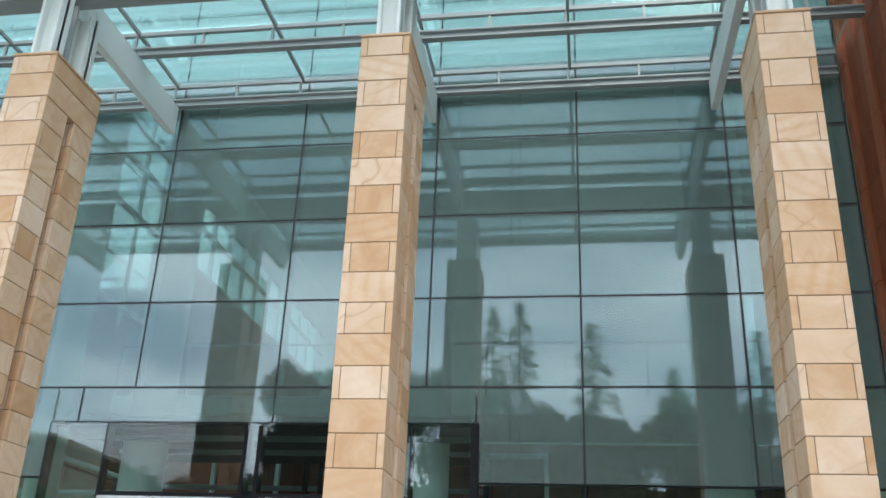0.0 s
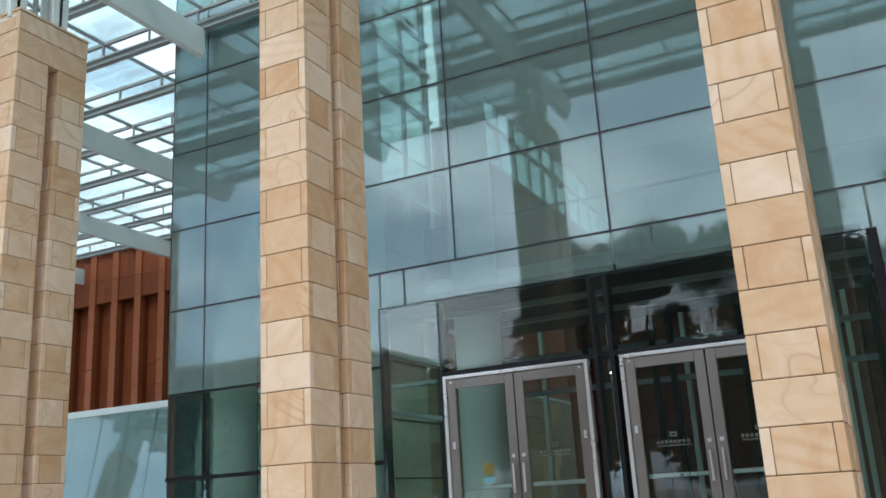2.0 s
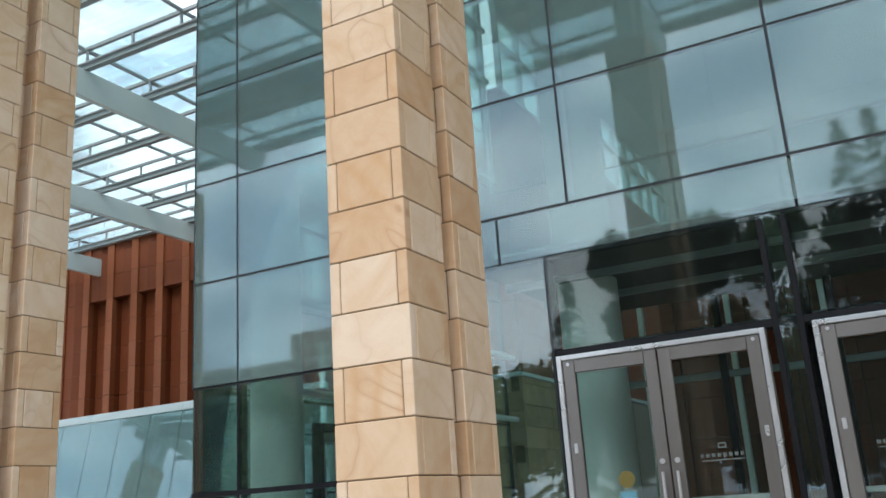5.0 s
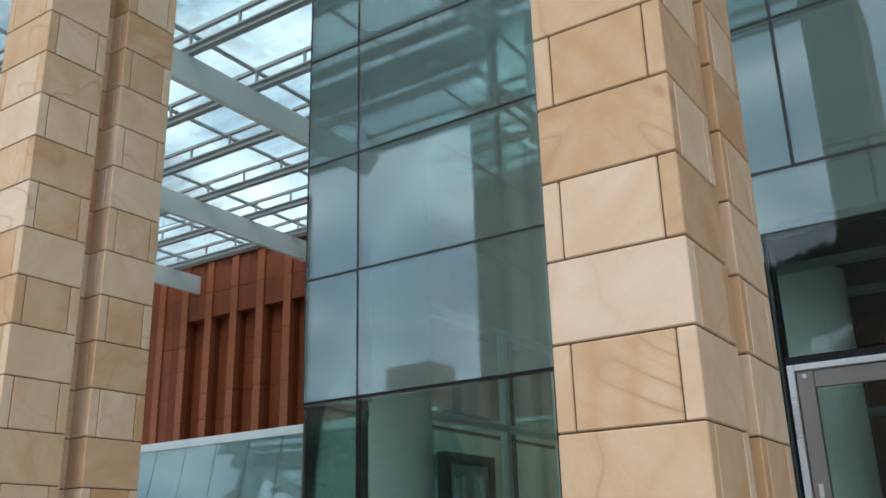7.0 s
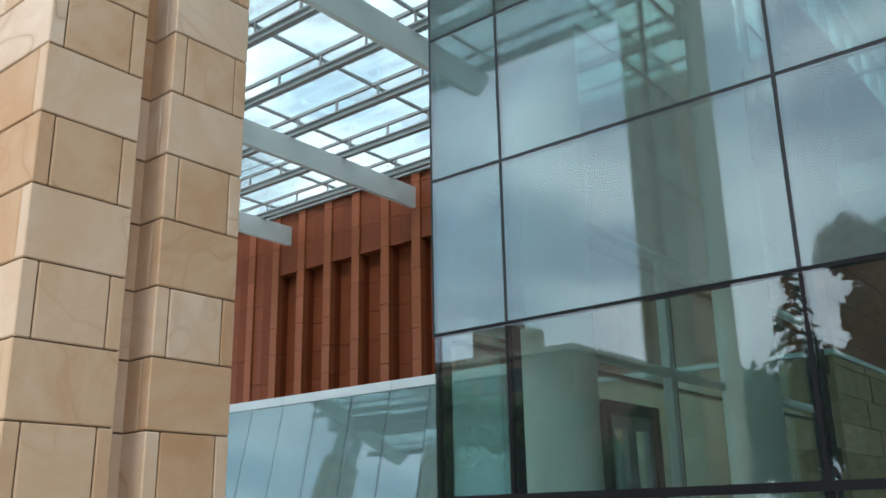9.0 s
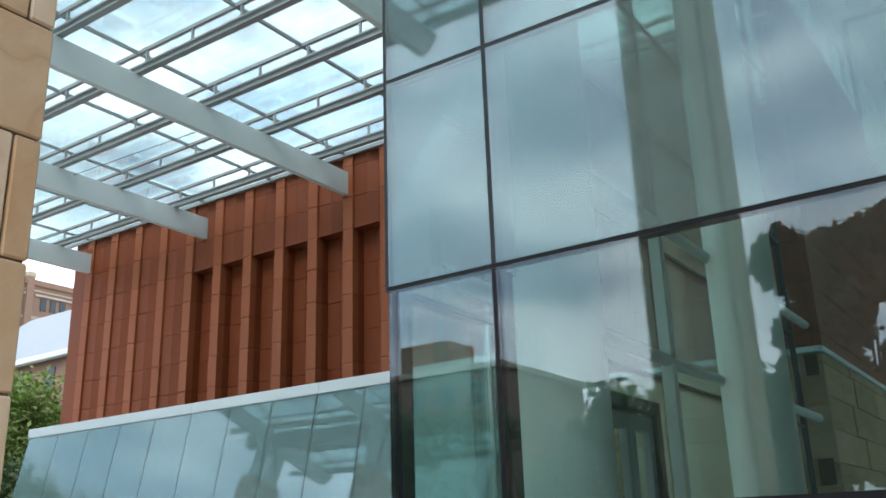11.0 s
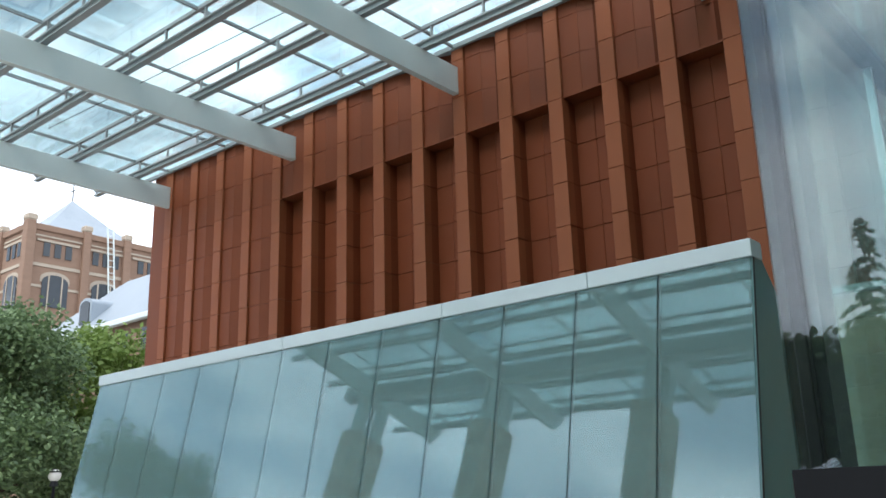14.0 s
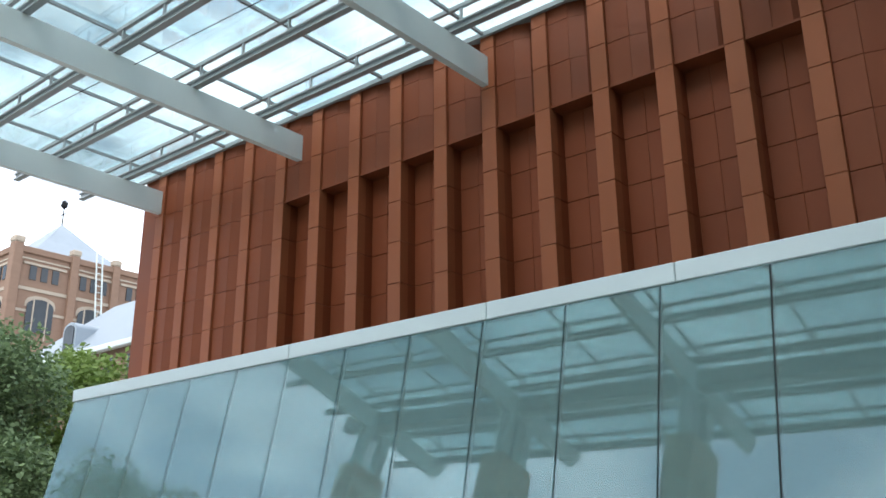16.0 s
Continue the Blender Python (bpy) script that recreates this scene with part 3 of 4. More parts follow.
def terracotta_run(parent, m, n, courses, niche_from, niche_to, niche_top):
    """n bays along local x, the face at local y = 0; niches are set back between two bays. m: pose of the run. courses: foot and head of each."""
    for i in range(n):
        x = i * TB
        for z0, z1 in courses:
            z = (z0 + z1) / 2
            fit = Matrix.Diagonal((1, 1, (z1 - z0) / TC, 1))
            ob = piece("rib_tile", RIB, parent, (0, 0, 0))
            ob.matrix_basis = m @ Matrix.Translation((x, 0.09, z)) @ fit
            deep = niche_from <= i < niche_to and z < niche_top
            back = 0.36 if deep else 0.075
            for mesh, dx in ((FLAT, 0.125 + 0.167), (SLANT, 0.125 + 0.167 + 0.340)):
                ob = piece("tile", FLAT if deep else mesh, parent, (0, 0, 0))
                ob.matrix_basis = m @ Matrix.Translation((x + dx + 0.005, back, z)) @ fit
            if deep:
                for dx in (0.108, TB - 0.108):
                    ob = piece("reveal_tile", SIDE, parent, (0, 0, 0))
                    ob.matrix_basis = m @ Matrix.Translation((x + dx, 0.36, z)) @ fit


def build_terracotta():
    wall = thing("wall_north", "terracotta clad wall with upright ribs and deep niches on a stone base", "wall", kind="structure")
    wy = 20.875
    x_left = -27.9
    part("wall_core", box(x_left + 0.05, INX - 0.4, wy + 0.44, wy + 14, 0.3, TTOP - 0.06), M_TERRA_J, wall)
    part("coping", box(x_left - 0.03, INX, wy - 0.03, wy + 0.5, TTOP - 0.05, TTOP + 0.01, bevel=0.01), M_GREYSTEEL, wall, "grey metal coping")
    part("ledge", box(-16.0, INX - 0.02, wy - 0.06, wy + 0.44, TC0 - 0.09, TC0 - 0.01, bevel=0.008), M_CAP, wall, "pale stone ledge")
    part("corner_tile", box(x_left, x_left + 0.62, wy + 0.05, wy + 0.5, TC0, TTOP + 0.05, bevel=0.01), M_TERRA, wall, "terracotta corner")
    # lintel strip hides the back of the niches' heads
    x0 = -27.234
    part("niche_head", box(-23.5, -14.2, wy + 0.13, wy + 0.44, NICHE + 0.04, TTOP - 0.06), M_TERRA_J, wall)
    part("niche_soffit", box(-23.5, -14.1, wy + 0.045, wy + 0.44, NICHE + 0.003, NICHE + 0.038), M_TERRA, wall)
    joints = [TC0] + [NICHE + TC * k for k in range(-5, 3)] + [TTOP - 0.05]
    terracotta_run(wall, Matrix.Translation((x0, wy, 0)), 18, list(zip(joints, joints[1:])), 4, 14, NICHE - 0.1)
    return wall


def build_stone_base():
    wall = thing("wall_base", "coursed tan sandstone base wall", "wall", kind="structure")
    part("wall_core", box(-27.8, INX - 0.04, 20.96, 21.28, 0.2, 4.21), M_MORTAR, wall)
    z = 0.45
    r = random.Random(4)
    while z < 4.18:
        hgt = min(r.choice((0.34, 0.42, 0.50)), 4.21 - z)
        x = -15.5
        while x < INX - 0.3:
            w = min(r.uniform(1.1, 2.3), INX - x)
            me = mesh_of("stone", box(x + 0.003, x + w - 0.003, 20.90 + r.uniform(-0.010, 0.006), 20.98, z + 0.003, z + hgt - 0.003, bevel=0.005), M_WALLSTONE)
            ob = new("stone", me)
            ob.parent = wall
            x += w
        z += hgt


def build_east_wall():
    """The return that closes the forecourt on the right."""
    wall = thing("wall_east", "ribbed terracotta return wall beside the glass", "wall", kind="structure")
    part("wall_core", box(RIGHT + 0.34, RIGHT + 6, 6.3, 21.0, 0.0, 14.0), M_TERRA_J, wall)
    m = Matrix.Translation((RIGHT + 0.02, GY - 0.15, 0)) @ Matrix.Rotation(radians(-90), 4, "Z")
    terracotta_run(wall, m, 6, [(4.5 + TC * k, 4.5 + TC * (k + 1)) for k in range(14)], 0, 0, 0)
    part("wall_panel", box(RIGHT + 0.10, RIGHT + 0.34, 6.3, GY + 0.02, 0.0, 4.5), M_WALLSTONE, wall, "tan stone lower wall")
    part("wall_panel", box(RIGHT + 0.12, RIGHT + 0.34, 6.3, GY + 0.02, 4.5, 13.9), M_TERRA_J, wall)


# ---- the leaning glass lid over the stair ----
SY, SZ = 17.39, 3.927                                         # crest of its front glass
S0, S1, SP = -23.30, -13.023, 0.8564


def build_skylight():
    t = thing("skylight", "leaning glass skylight with pale metal cap and thin joints", "skylight", (0, 0, 0))
    slope = 0.206
    length = (SZ - 0.45) * math.sqrt(1 + slope * slope)
    lean = math.atan(slope)
    n = 12
    for k in range(n):
        b = S1 - SP * k
        a = max(S0, b - SP)
        me = PANE_SKY
        ob = piece("pane", me, t, ((a + b) / 2, SY - slope * (SZ - 0.45) / 2, (SZ + 0.45) / 2), (b - a - 0.016, 1, length), (-lean, 0, 0))
        ob.rotation_euler = (-lean + radians(random.uniform(-0.12, 0.12)), 0, radians(random.uniform(-0.12, 0.12)))
    bot = SY - slope * (SZ - 0.45)
    part("joint_backing", prism([(SY + 0.03, SZ), (SY + 0.06, SZ), (bot + 0.06, 0.45), (bot + 0.03, 0.45)], "x", S0, S1), M_SIDE, t, "grey green backing behind the panes")
    for k in range(n):
        x = S1 - SP * k
        part("joint", prism([(SY + 0.004, SZ), (SY + 0.03, SZ), (bot + 0.03, 0.45), (bot + 0.004, 0.45)], "x", x - 0.010, x + 0.010), M_GASKET, t, "dark joint")
    for a, b in ((S0 - 0.02, -19.0), (-18.994, -16.40), (-16.394, -14.60), (-14.594, S1 + 0.015)):
        part("cap", box(a, b, SY - 0.03, SY + 0.20, SZ - 0.005, SZ + 0.15, bevel=0.006), M_CAP, t, "pale painted metal cap")
    part("roof_slope", prism([(SY + 0.06, SZ), (SY + 0.20, SZ), (20.86, 0.6), (20.86, 0.45), (SY + 0.06, 0.45)], "x", S0 + 0.03, S1 - 0.01), M_SIDE, t, "grey green metal back slope")
    part("end_panel", prism([(SY, SZ), (SY + 0.20, SZ), (20.86, 0.6), (20.86, 0.45), (bot, 0.45)], "x", S1 - 0.008, S1 + 0.006), M_SIDE, t, "grey green end panel")
    part("end_panel", prism([(SY, SZ), (SY + 0.20, SZ), (20.86, 0.6), (20.86, 0.45), (bot, 0.45)], "x", S0 - 0.006, S0 + 0.008), M_SIDE, t, "grey green end panel")


PANE_SKY = mesh_of("pane", box(-0.5, 0.5, -0.012, 0.012, -0.5, 0.5), M_GLASS_SKY)
M_SIDE = surface("grey_green_panel", [(0.2, (0.085, 0.205, 0.215)), (0.8, (0.105, 0.235, 0.245))], rough=0.3, scale=0.8, fine=20, fine_amount=0.05, bump=0.02, spec=0.8, rough_var=0.05)
build_skylight()

# ---- the canopy ----
BEAMS = [-27.24, -23.075, -18.92, -14.55, -10.20, -6.05, -1.85, 2.30]
BZ0, BZ1 = 8.555, 9.035
PURLINS = [10.28 + 1.394 * k for k in range(-3, 8)]
CX0, CX1 = -28.9, RIGHT - 0.05
HALL = GY - 0.12


STUB = mesh_of("stub_post", box(-0.018, 0.018, -0.018, 0.018, -0.11, 0.11), M_GREYSTEEL)


def build_canopy():
    t = thing("canopy", "steel and glass entrance canopy with white beams and grey purlins", "canopy", (0, 0, 0))
    for x in BEAMS:
        end = 20.955 if x < LEFT - 0.3 else HALL - 0.04
        b = bmesh.new()
        bm_prism(b, [(6.20, BZ0 + 0.02), (6.24, BZ0), (end, BZ0), (end, BZ1 - 0.02), (end - 0.02, BZ1), (5.88, BZ1)], "x", x - 0.055, x + 0.055)
        part("beam", b, M_WHITE, t, "white painted steel beam")
    part("girder", box(CX0 + 0.6, CX1, 8.40, 8.70, BZ0 + 0.10, BZ1 - 0.004, bevel=0.01), M_GREYSTEEL, t, "grey steel girder over the columns")
    for k, y in enumerate(PURLINS):
        x1 = CX1 if y < HALL else LEFT - 0.04
        p = bmesh.new()
        bm_prism(p, [(y - 0.055, BZ1), (y + 0.055, BZ1), (y + 0.055, BZ1 + 0.025), (y + 0.012, BZ1 + 0.035), (y + 0.012, BZ1 + 0.105), (y + 0.055, BZ1 + 0.115), (y + 0.055, BZ1 + 0.14),
                     (y - 0.055, BZ1 + 0.14), (y - 0.055, BZ1 + 0.115), (y - 0.012, BZ1 + 0.105), (y - 0.012, BZ1 + 0.035), (y - 0.055, BZ1 + 0.025)], "x", CX0, x1)
        part("purlin", p, M_GREYSTEEL, t, "grey steel purlin")
        part("glazing_bar", box(CX0 + 0.1, x1, y - 0.03, y + 0.03, BZ1 + 0.36, BZ1 + 0.42), M_GREYSTEEL, t, "grey glazing bar")
        x = CX0 + 0.75
        while x < x1 - 0.1:
            piece("stub_post", STUB, t, (x, y, BZ1 + 0.25))
            x += 1.05
    # bars across and panes of glass
    xs = [-28.5]
    for a, b in zip(BEAMS, BEAMS[1:]):
        xs += [a, (a + b) / 2]
    xs.append(BEAMS[-1])
    ys = [5.70] + PURLINS
    for x in xs:
        y1 = 20.85 if x < LEFT - 0.2 else HALL
        part("cross_bar", box(x - 0.022, x + 0.022, ys[0], y1, BZ1 + 0.365, BZ1 + 0.415), M_GREYSTEEL, t, "grey cross bar")
    me = mesh_of("pane", box(-0.5, 0.5, -0.5, 0.5, -0.008, 0.008), M_GLASS_ROOF)
    lim = ys + [20.85]
    for x0, x1 in zip(xs, xs[1:] + [CX1]):
        for y0, y1 in zip(lim, lim[1:]):
            if x1 > LEFT + 0.3 and y1 > HALL:
                if y0 > HALL - 0.2:
                    continue
                y1 = HALL
            xe = min(x1, LEFT - 0.05) if (y1 > HALL and x1 > LEFT) else x1
            ob = piece("pane", me, t, ((x0 + xe) / 2, (y0 + y1) / 2, BZ1 + 0.435), (xe - x0 - 0.012, y1 - y0 - 0.012, 1))
            ob.visible_shadow = False
    part("edge_bar", box(CX0 + 0.1, CX1, 5.66, 5.74, BZ1 + 0.36, BZ1 + 0.42), M_WHITE, t, "white front edge bar")
    part("edge_bar", box(CX0 + 0.1, CX1, 5.78, 5.84, BZ1 + 0.20, BZ1 + 0.26), M_WHITE, t, "white front edge bar")
    part("edge_bar", box(CX0 + 0.1, LEFT - 0.05, lim[-1] - 0.03, lim[-1] + 0.03, BZ1 + 0.34, BZ1 + 0.42), M_GREYSTEEL, t, "grey edge bar")
    return t


build_canopy()

# ---- sandstone columns ----
CW, CY0, CYG0, CYG1, CY1, CTOP, CH = 0.272, 8.02, 8.485, 8.63, 9.07, 7.505, 0.3175
PT = 0.075                                                    # how far a facing slab turns the corner


def column_meshes():
    k = 0.003
    hh = CH / 2 - 0.0035
    def slab(x0, x1, y0, y1):
        return mesh_of("stone", box(x0 + k, x1 - k, y0 + k, y1 - k, -hh, hh, bevel=0.005), M_STONE)
    out = []
    for y0, y1, inner0, inner1 in ((CY0, CYG0, 0, 0.03), (CYG1, CY1, 0.03, 0)):
        full = [slab(-CW, CW, y0, y0 + PT), slab(-CW, CW, y1 - PT, y1), slab(-CW, -CW + PT, y0 + PT, y1 - PT), slab(CW - PT, CW, y0 + PT, y1 - PT)]
        turn = [slab(-CW + PT, CW - PT, y0, y0 + PT), slab(-CW + PT, CW - PT, y1 - PT, y1), slab(-CW, -CW + PT, y0, y1), slab(CW - PT, CW, y0, y1)]
        out.append((full, turn))
    return out


COLUMN_MESHES = column_meshes()
GROOVE = mesh_of("groove_stone", box(-CW + 0.18, CW - 0.18, CYG0 - 0.03, CYG1 + 0.03, 0.005 - CH / 2, CH / 2 - 0.005), M_STONE)
COPING = mesh_of("coping", box(-CW - 0.010, CW + 0.010, CY0 - 0.010, CY1 + 0.010, 0.004, 0.036, bevel=0.005), M_STONE)
CAPSTONE = [mesh_of("capstone", box(a, b, CY0, CY1, 0.004, 0.244, bevel=0.005), M_STONE) for a, b in ((-CW, -CW + PT - 0.003), (-CW + PT + 0.003, CW - PT - 0.003), (CW - PT + 0.003, CW))]
TOPSTONE = mesh_of("capstone", box(-CW, CW, CY0, CY1, 0.005, CH - 0.005, bevel=0.006), M_STONE)


def build_column(x, odd):
    shift = {-10.19: (0.1, 0.10), -5.935: (0.0, 0.03)}.get(x, (0.0, 0.0))
    t = thing("stone_column", "tall tan sandstone clad column with an upright side groove", "column", (x, *shift), group="entrance columns")
    base = ground_z(x, 8.5)
    part("core", box(-CW + 0.20, CW - 0.20, CY0 + 0.05, CY1 - 0.05, base - 0.2, CTOP - 0.1), M_MORTAR, t)
    joint = bmesh.new()
    bm_box(joint, -CW + 0.012, CW - 0.012, CY0 + 0.012, CYG0 - 0.012, base - 0.2, CTOP - 0.01)
    bm_box(joint, -CW + 0.19, CW - 0.19, CYG0 - 0.02, CYG1 + 0.02, base - 0.2, CTOP - 0.3)
    bm_box(joint, -CW + 0.012, CW - 0.012, CYG1 + 0.012, CY1 - 0.012, base - 0.2, CTOP - 0.01)
    part("joint", joint, M_MORTAR, t, "dark recessed joints")
    piece("coping", COPING, t, (0, 0, CTOP - 0.036))
    for me in CAPSTONE:
        piece("capstone", me, t, (0, 0, CTOP - 0.285))
    piece("capstone", TOPSTONE, t, (0, 0, CTOP - 0.285 - CH))
    z = CTOP - 0.285 - CH * 1.5
    c = odd
    while z > base - CH:
        for full, turn in COLUMN_MESHES:
            for me in (full if c % 2 else turn):
                piece("stone", me, t, (0, 0, z))
        piece("groove_stone", GROOVE, t, (0, 0, z))
        z -= CH
        c += 1
    return t


def build_column_posts(x):
    t = thing("steel_posts", "pair of white steel posts on top of a stone column", "post", (x, 0, 0), group="canopy posts")
    for y in (CY0 + 0.18, CY1 - 0.24):
        p = bmesh.new()
        bm_box(p, -0.13, 0.13, y - 0.02, y + 0.02, CTOP, BZ0 + 0.02)
        bm_box(p, -0.13, -0.09, y - 0.12, y + 0.12, CTOP, BZ0 + 0.02, bevel=0.006)
        bm_box(p, 0.09, 0.13, y - 0.12, y + 0.12, CTOP, BZ0 + 0.02, bevel=0.006)
        part("post", p, M_WHITE, t, "white steel post")
    part("pipe", tube((0.02, 8.53, CTOP), (0.02, 8.53, BZ0 + 0.02), 0.035), M_GREYSTEEL, t, "thin grey drain pipe")
    part("base_plate", box(-0.2, 0.2, CY0 + 0.1, CY1 - 0.1, CTOP - 0.004, CTOP + 0.02), M_WHITE, t, "white base plate")


for cx in (-27.24, -23.075, -18.92, -14.55, -10.19, -5.935, -1.742, 2.445):
    build_column(cx, 0)
    build_column_posts(cx)

# ---- inside the hall ----
INX, INZ = -10.55, 10.80                                      # side wall of the hall: face and head
HB = 36.0                                                     # back of the deep hall
solid("floor", box(LEFT, RIGHT + 0.1, GY, HB, 0.2, FLOOR), M_LOBBYFLOOR, "polished tan stone lobby floor", "floor", kind="structure")
solid("ceiling", box(LEFT - 0.05, RIGHT + 6, GY - 0.05, HB + 0.3, TOP + 0.01, TOP + 0.35), M_PLASTER, "white plaster hall ceiling", "ceiling", kind="structure")
solid("wall_back", box(LEFT, RIGHT + 0.3, HB, HB + 0.3, 0.2, TOP), M_PLASTER, "white plaster back wall of the hall", "wall", kind="structure")
solid("wall_inner", box(INX - 0.36, INX - 0.06, 21.3, HB, 0.2, INZ - 0.004), M_PANEL, "grey brown core of the hall side wall", "wall", kind="structure")
solid("wall_hall_east", box(RIGHT + 0.12, RIGHT + 0.34, GY + 0.02, 20.5, 0.2, TOP), M_PLASTER, "white plaster east wall of the hall", "wall", kind="structure")


def build_clerestory():
    w = thing("window_3", "row of tall clerestory windows with white frames above the wall", "window", kind="structure")
    y = 21.35
    while y < HB - 0.3:
        part("window_frame", box(INX - 0.16, INX - 0.02, y - 0.05, y + 0.05, INZ, 12.9, bevel=0.01), M_WHITE, w, "white window frame")
        pane_yz(PANE_SIDE, w, y + 0.05, min(y + 1.24, HB), INZ + 0.06, 12.85, INX - 0.1)
        y += 1.24
    for z, hh in ((INZ + 0.03, 0.03), (12.1, 0.045), (13.0, 0.13)):
        part("window_frame", box(INX - 0.17, INX - 0.01, 21.3, HB, z - hh, z + hh), M_WHITE, w, "white window rail")
    part("header", box(INX - 0.2, INX - 0.05, 21.3, HB, 13.13, TOP), M_PLASTER, w, "white plaster band under the roof")


build_clerestory()


def build_fill_window():
    """Glazed rear part of the east side, added to let daylight brighten the hall."""
    w = thing("fill_window", "added tall glass opening that lets daylight into the hall", "window", kind="structure")
    x, y = RIGHT + 0.22, 20.5
    while y < HB - 0.2:
        part("mullion", box(x - 0.06, x + 0.06, y, y + 0.08, 0.2, TOP), M_GREYSTEEL, w, "grey steel mullion")
        for z0, z1 in zip((0.3, 3.23, 6.0, 9.0), (3.23, 6.0, 9.0, TOP)):
            pane_yz(PANE_SIDE, w, y + 0.08, min(y + 2.0, HB), z0, z1, x)
        y += 2.0


build_fill_window()


def build_round_column(x, y):
    t = thing("round_column", "white plastered round column inside the hall", "column", (x, y, FLOOR), group="hall columns")
    part("shaft", tube((0, 0, 0), (0, 0, TOP - FLOOR), 0.328, n=48), M_PLASTER, t)
    part("collar", tube((0, 0, 0), (0, 0, 0.12), 0.345, n=48), M_GREYSTEEL, t, "grey metal collar at the foot")
    return t


for cx, cy in ((-10.43, 12.82), (-10.42, 17.05), (-6.30, 13.05), (-1.95, 13.05), (2.25, 13.05)):
    build_round_column(cx, cy)


def build_inner_storefront():
    """Steel framed screen in front of the lobby wall."""
    t = thing("storefront_screen", "pale framed screen standing inside the lobby", "screen", (0, 0, 0))
    y = 17.2
    for x in (-6.9, -5.6, -4.3, -3.0, -1.7, -0.4):
        part("post", box(x - 0.04, x + 0.04, y - 0.05, y + 0.05, FLOOR, 4.6, bevel=0.006), M_PLASTER, t, "pale painted post")
    part("rail", box(-6.9, -0.4, y - 0.04, y + 0.04, 4.505, 4.595, bevel=0.006), M_WHITE, t, "pale steel rail")


def build_side_door():
    """Dark framed door in the side glass, under the brace tubes."""
    t = thing("side_door", "dark steel framed glass side door of the hall, closed", "door", (0, 0, 0))
    x0, x1, ya, yb, top = LEFT + 0.08, LEFT + 0.22, 14.05, 15.15, 2.93
    f = bmesh.new()
    bm_box(f, x0, x1, ya, ya + 0.10, FLOOR, top, bevel=0.008)
    bm_box(f, x0, x1, yb - 0.10, yb, FLOOR, top, bevel=0.008)
    bm_box(f, x0, x1, ya + 0.10, yb - 0.10, top - 0.12, top, bevel=0.008)
    part("door_frame", f, M_BLACK, t, "black steel door frame")
    for a, b in ((ya + 0.11, 14.595), (14.605, yb - 0.11)):
        d = bmesh.new()
        bm_box(d, x0 + 0.04, x1 - 0.04, a, a + 0.08, FLOOR, top - 0.13)
        bm_box(d, x0 + 0.04, x1 - 0.04, b - 0.08, b, FLOOR, top - 0.13)
        bm_box(d, x0 + 0.04, x1 - 0.04, a + 0.08, b - 0.08, top - 0.25, top - 0.13)
        bm_box(d, x0 + 0.04, x1 - 0.04, a + 0.08, b - 0.08, FLOOR, FLOOR + 0.25)
        part("door_leaf", d, M_GREYSTEEL, t, "dark grey door leaf")
    part("transom", box(x0 + 0.03, x1 - 0.03, ya, yb, 3.36, 3.42), M_GREYSTEEL, t, "grey steel rail over the door")


build_side_door()
build_inner_storefront()


def build_bridge():
    """Upper walkway across the hall, with its rail."""
    t = thing("walkway", "white edged upper walkway with a glass rail in the hall", "walkway", (0, 0, 0))
    part("deck", box(-9.0, RIGHT + 0.13, 16.6, 19.2, 5.2, 5.55, bevel=0.02), M_PLASTER, t, "white plaster deck edge")
    part("hand_rail", tube((-9.0, 16.65, 6.6), (RIGHT, 16.65, 6.6), 0.03), M_GREYSTEEL, t, "steel hand rail")
    x = -9.0
    while x < RIGHT:
        part("post", box(x - 0.02, x + 0.02, 16.62, 16.68, 5.55, 6.6), M_GREYSTEEL, t)
        x += 1.5


build_bridge()


def build_tie_rods():
    for z in (3.32, 4.58):
        solid("tie_rod", tube((-10.68, 12.0, z), (-10.68, 20.8, z), 0.055), M_WHITE, "white steel tube running back into the hall", "brace", group="brace tubes")
    solid("tie_post", box(-10.73, -10.63, 15.4, 15.5, FLOOR, 4.58), M_WHITE, "white steel post under the brace tubes", "post")


build_tie_rods()


def build_pendant(x, y, z):
    t = thing("pendant_light", "small lit pendant spot hanging in the hall", "lamp", (x, y, z), group="pendant spots")
    part("can", tube((0, 0, 0.02), (0, 0, 0.16), 0.045), M_GREYSTEEL, t, "grey steel can")
    part("bulb", tube((0, 0, 0.0), (0, 0, 0.018), 0.009), M_LAMPGLOW, t, "glowing lens")
    part("cable", tube((0, 0, 0.16), (0, 0, TOP - z), 0.006, n=6), M_BLACK, t, "thin black cable")


for px, py, pz in ((-5.0, 15.0, 3.2), (-2.2, 14.6, 3.3), (-0.9, 14.8, 3.1), (-0.8, 15.6, 3.05)):
    build_pendant(px, py, pz)

build_terracotta()


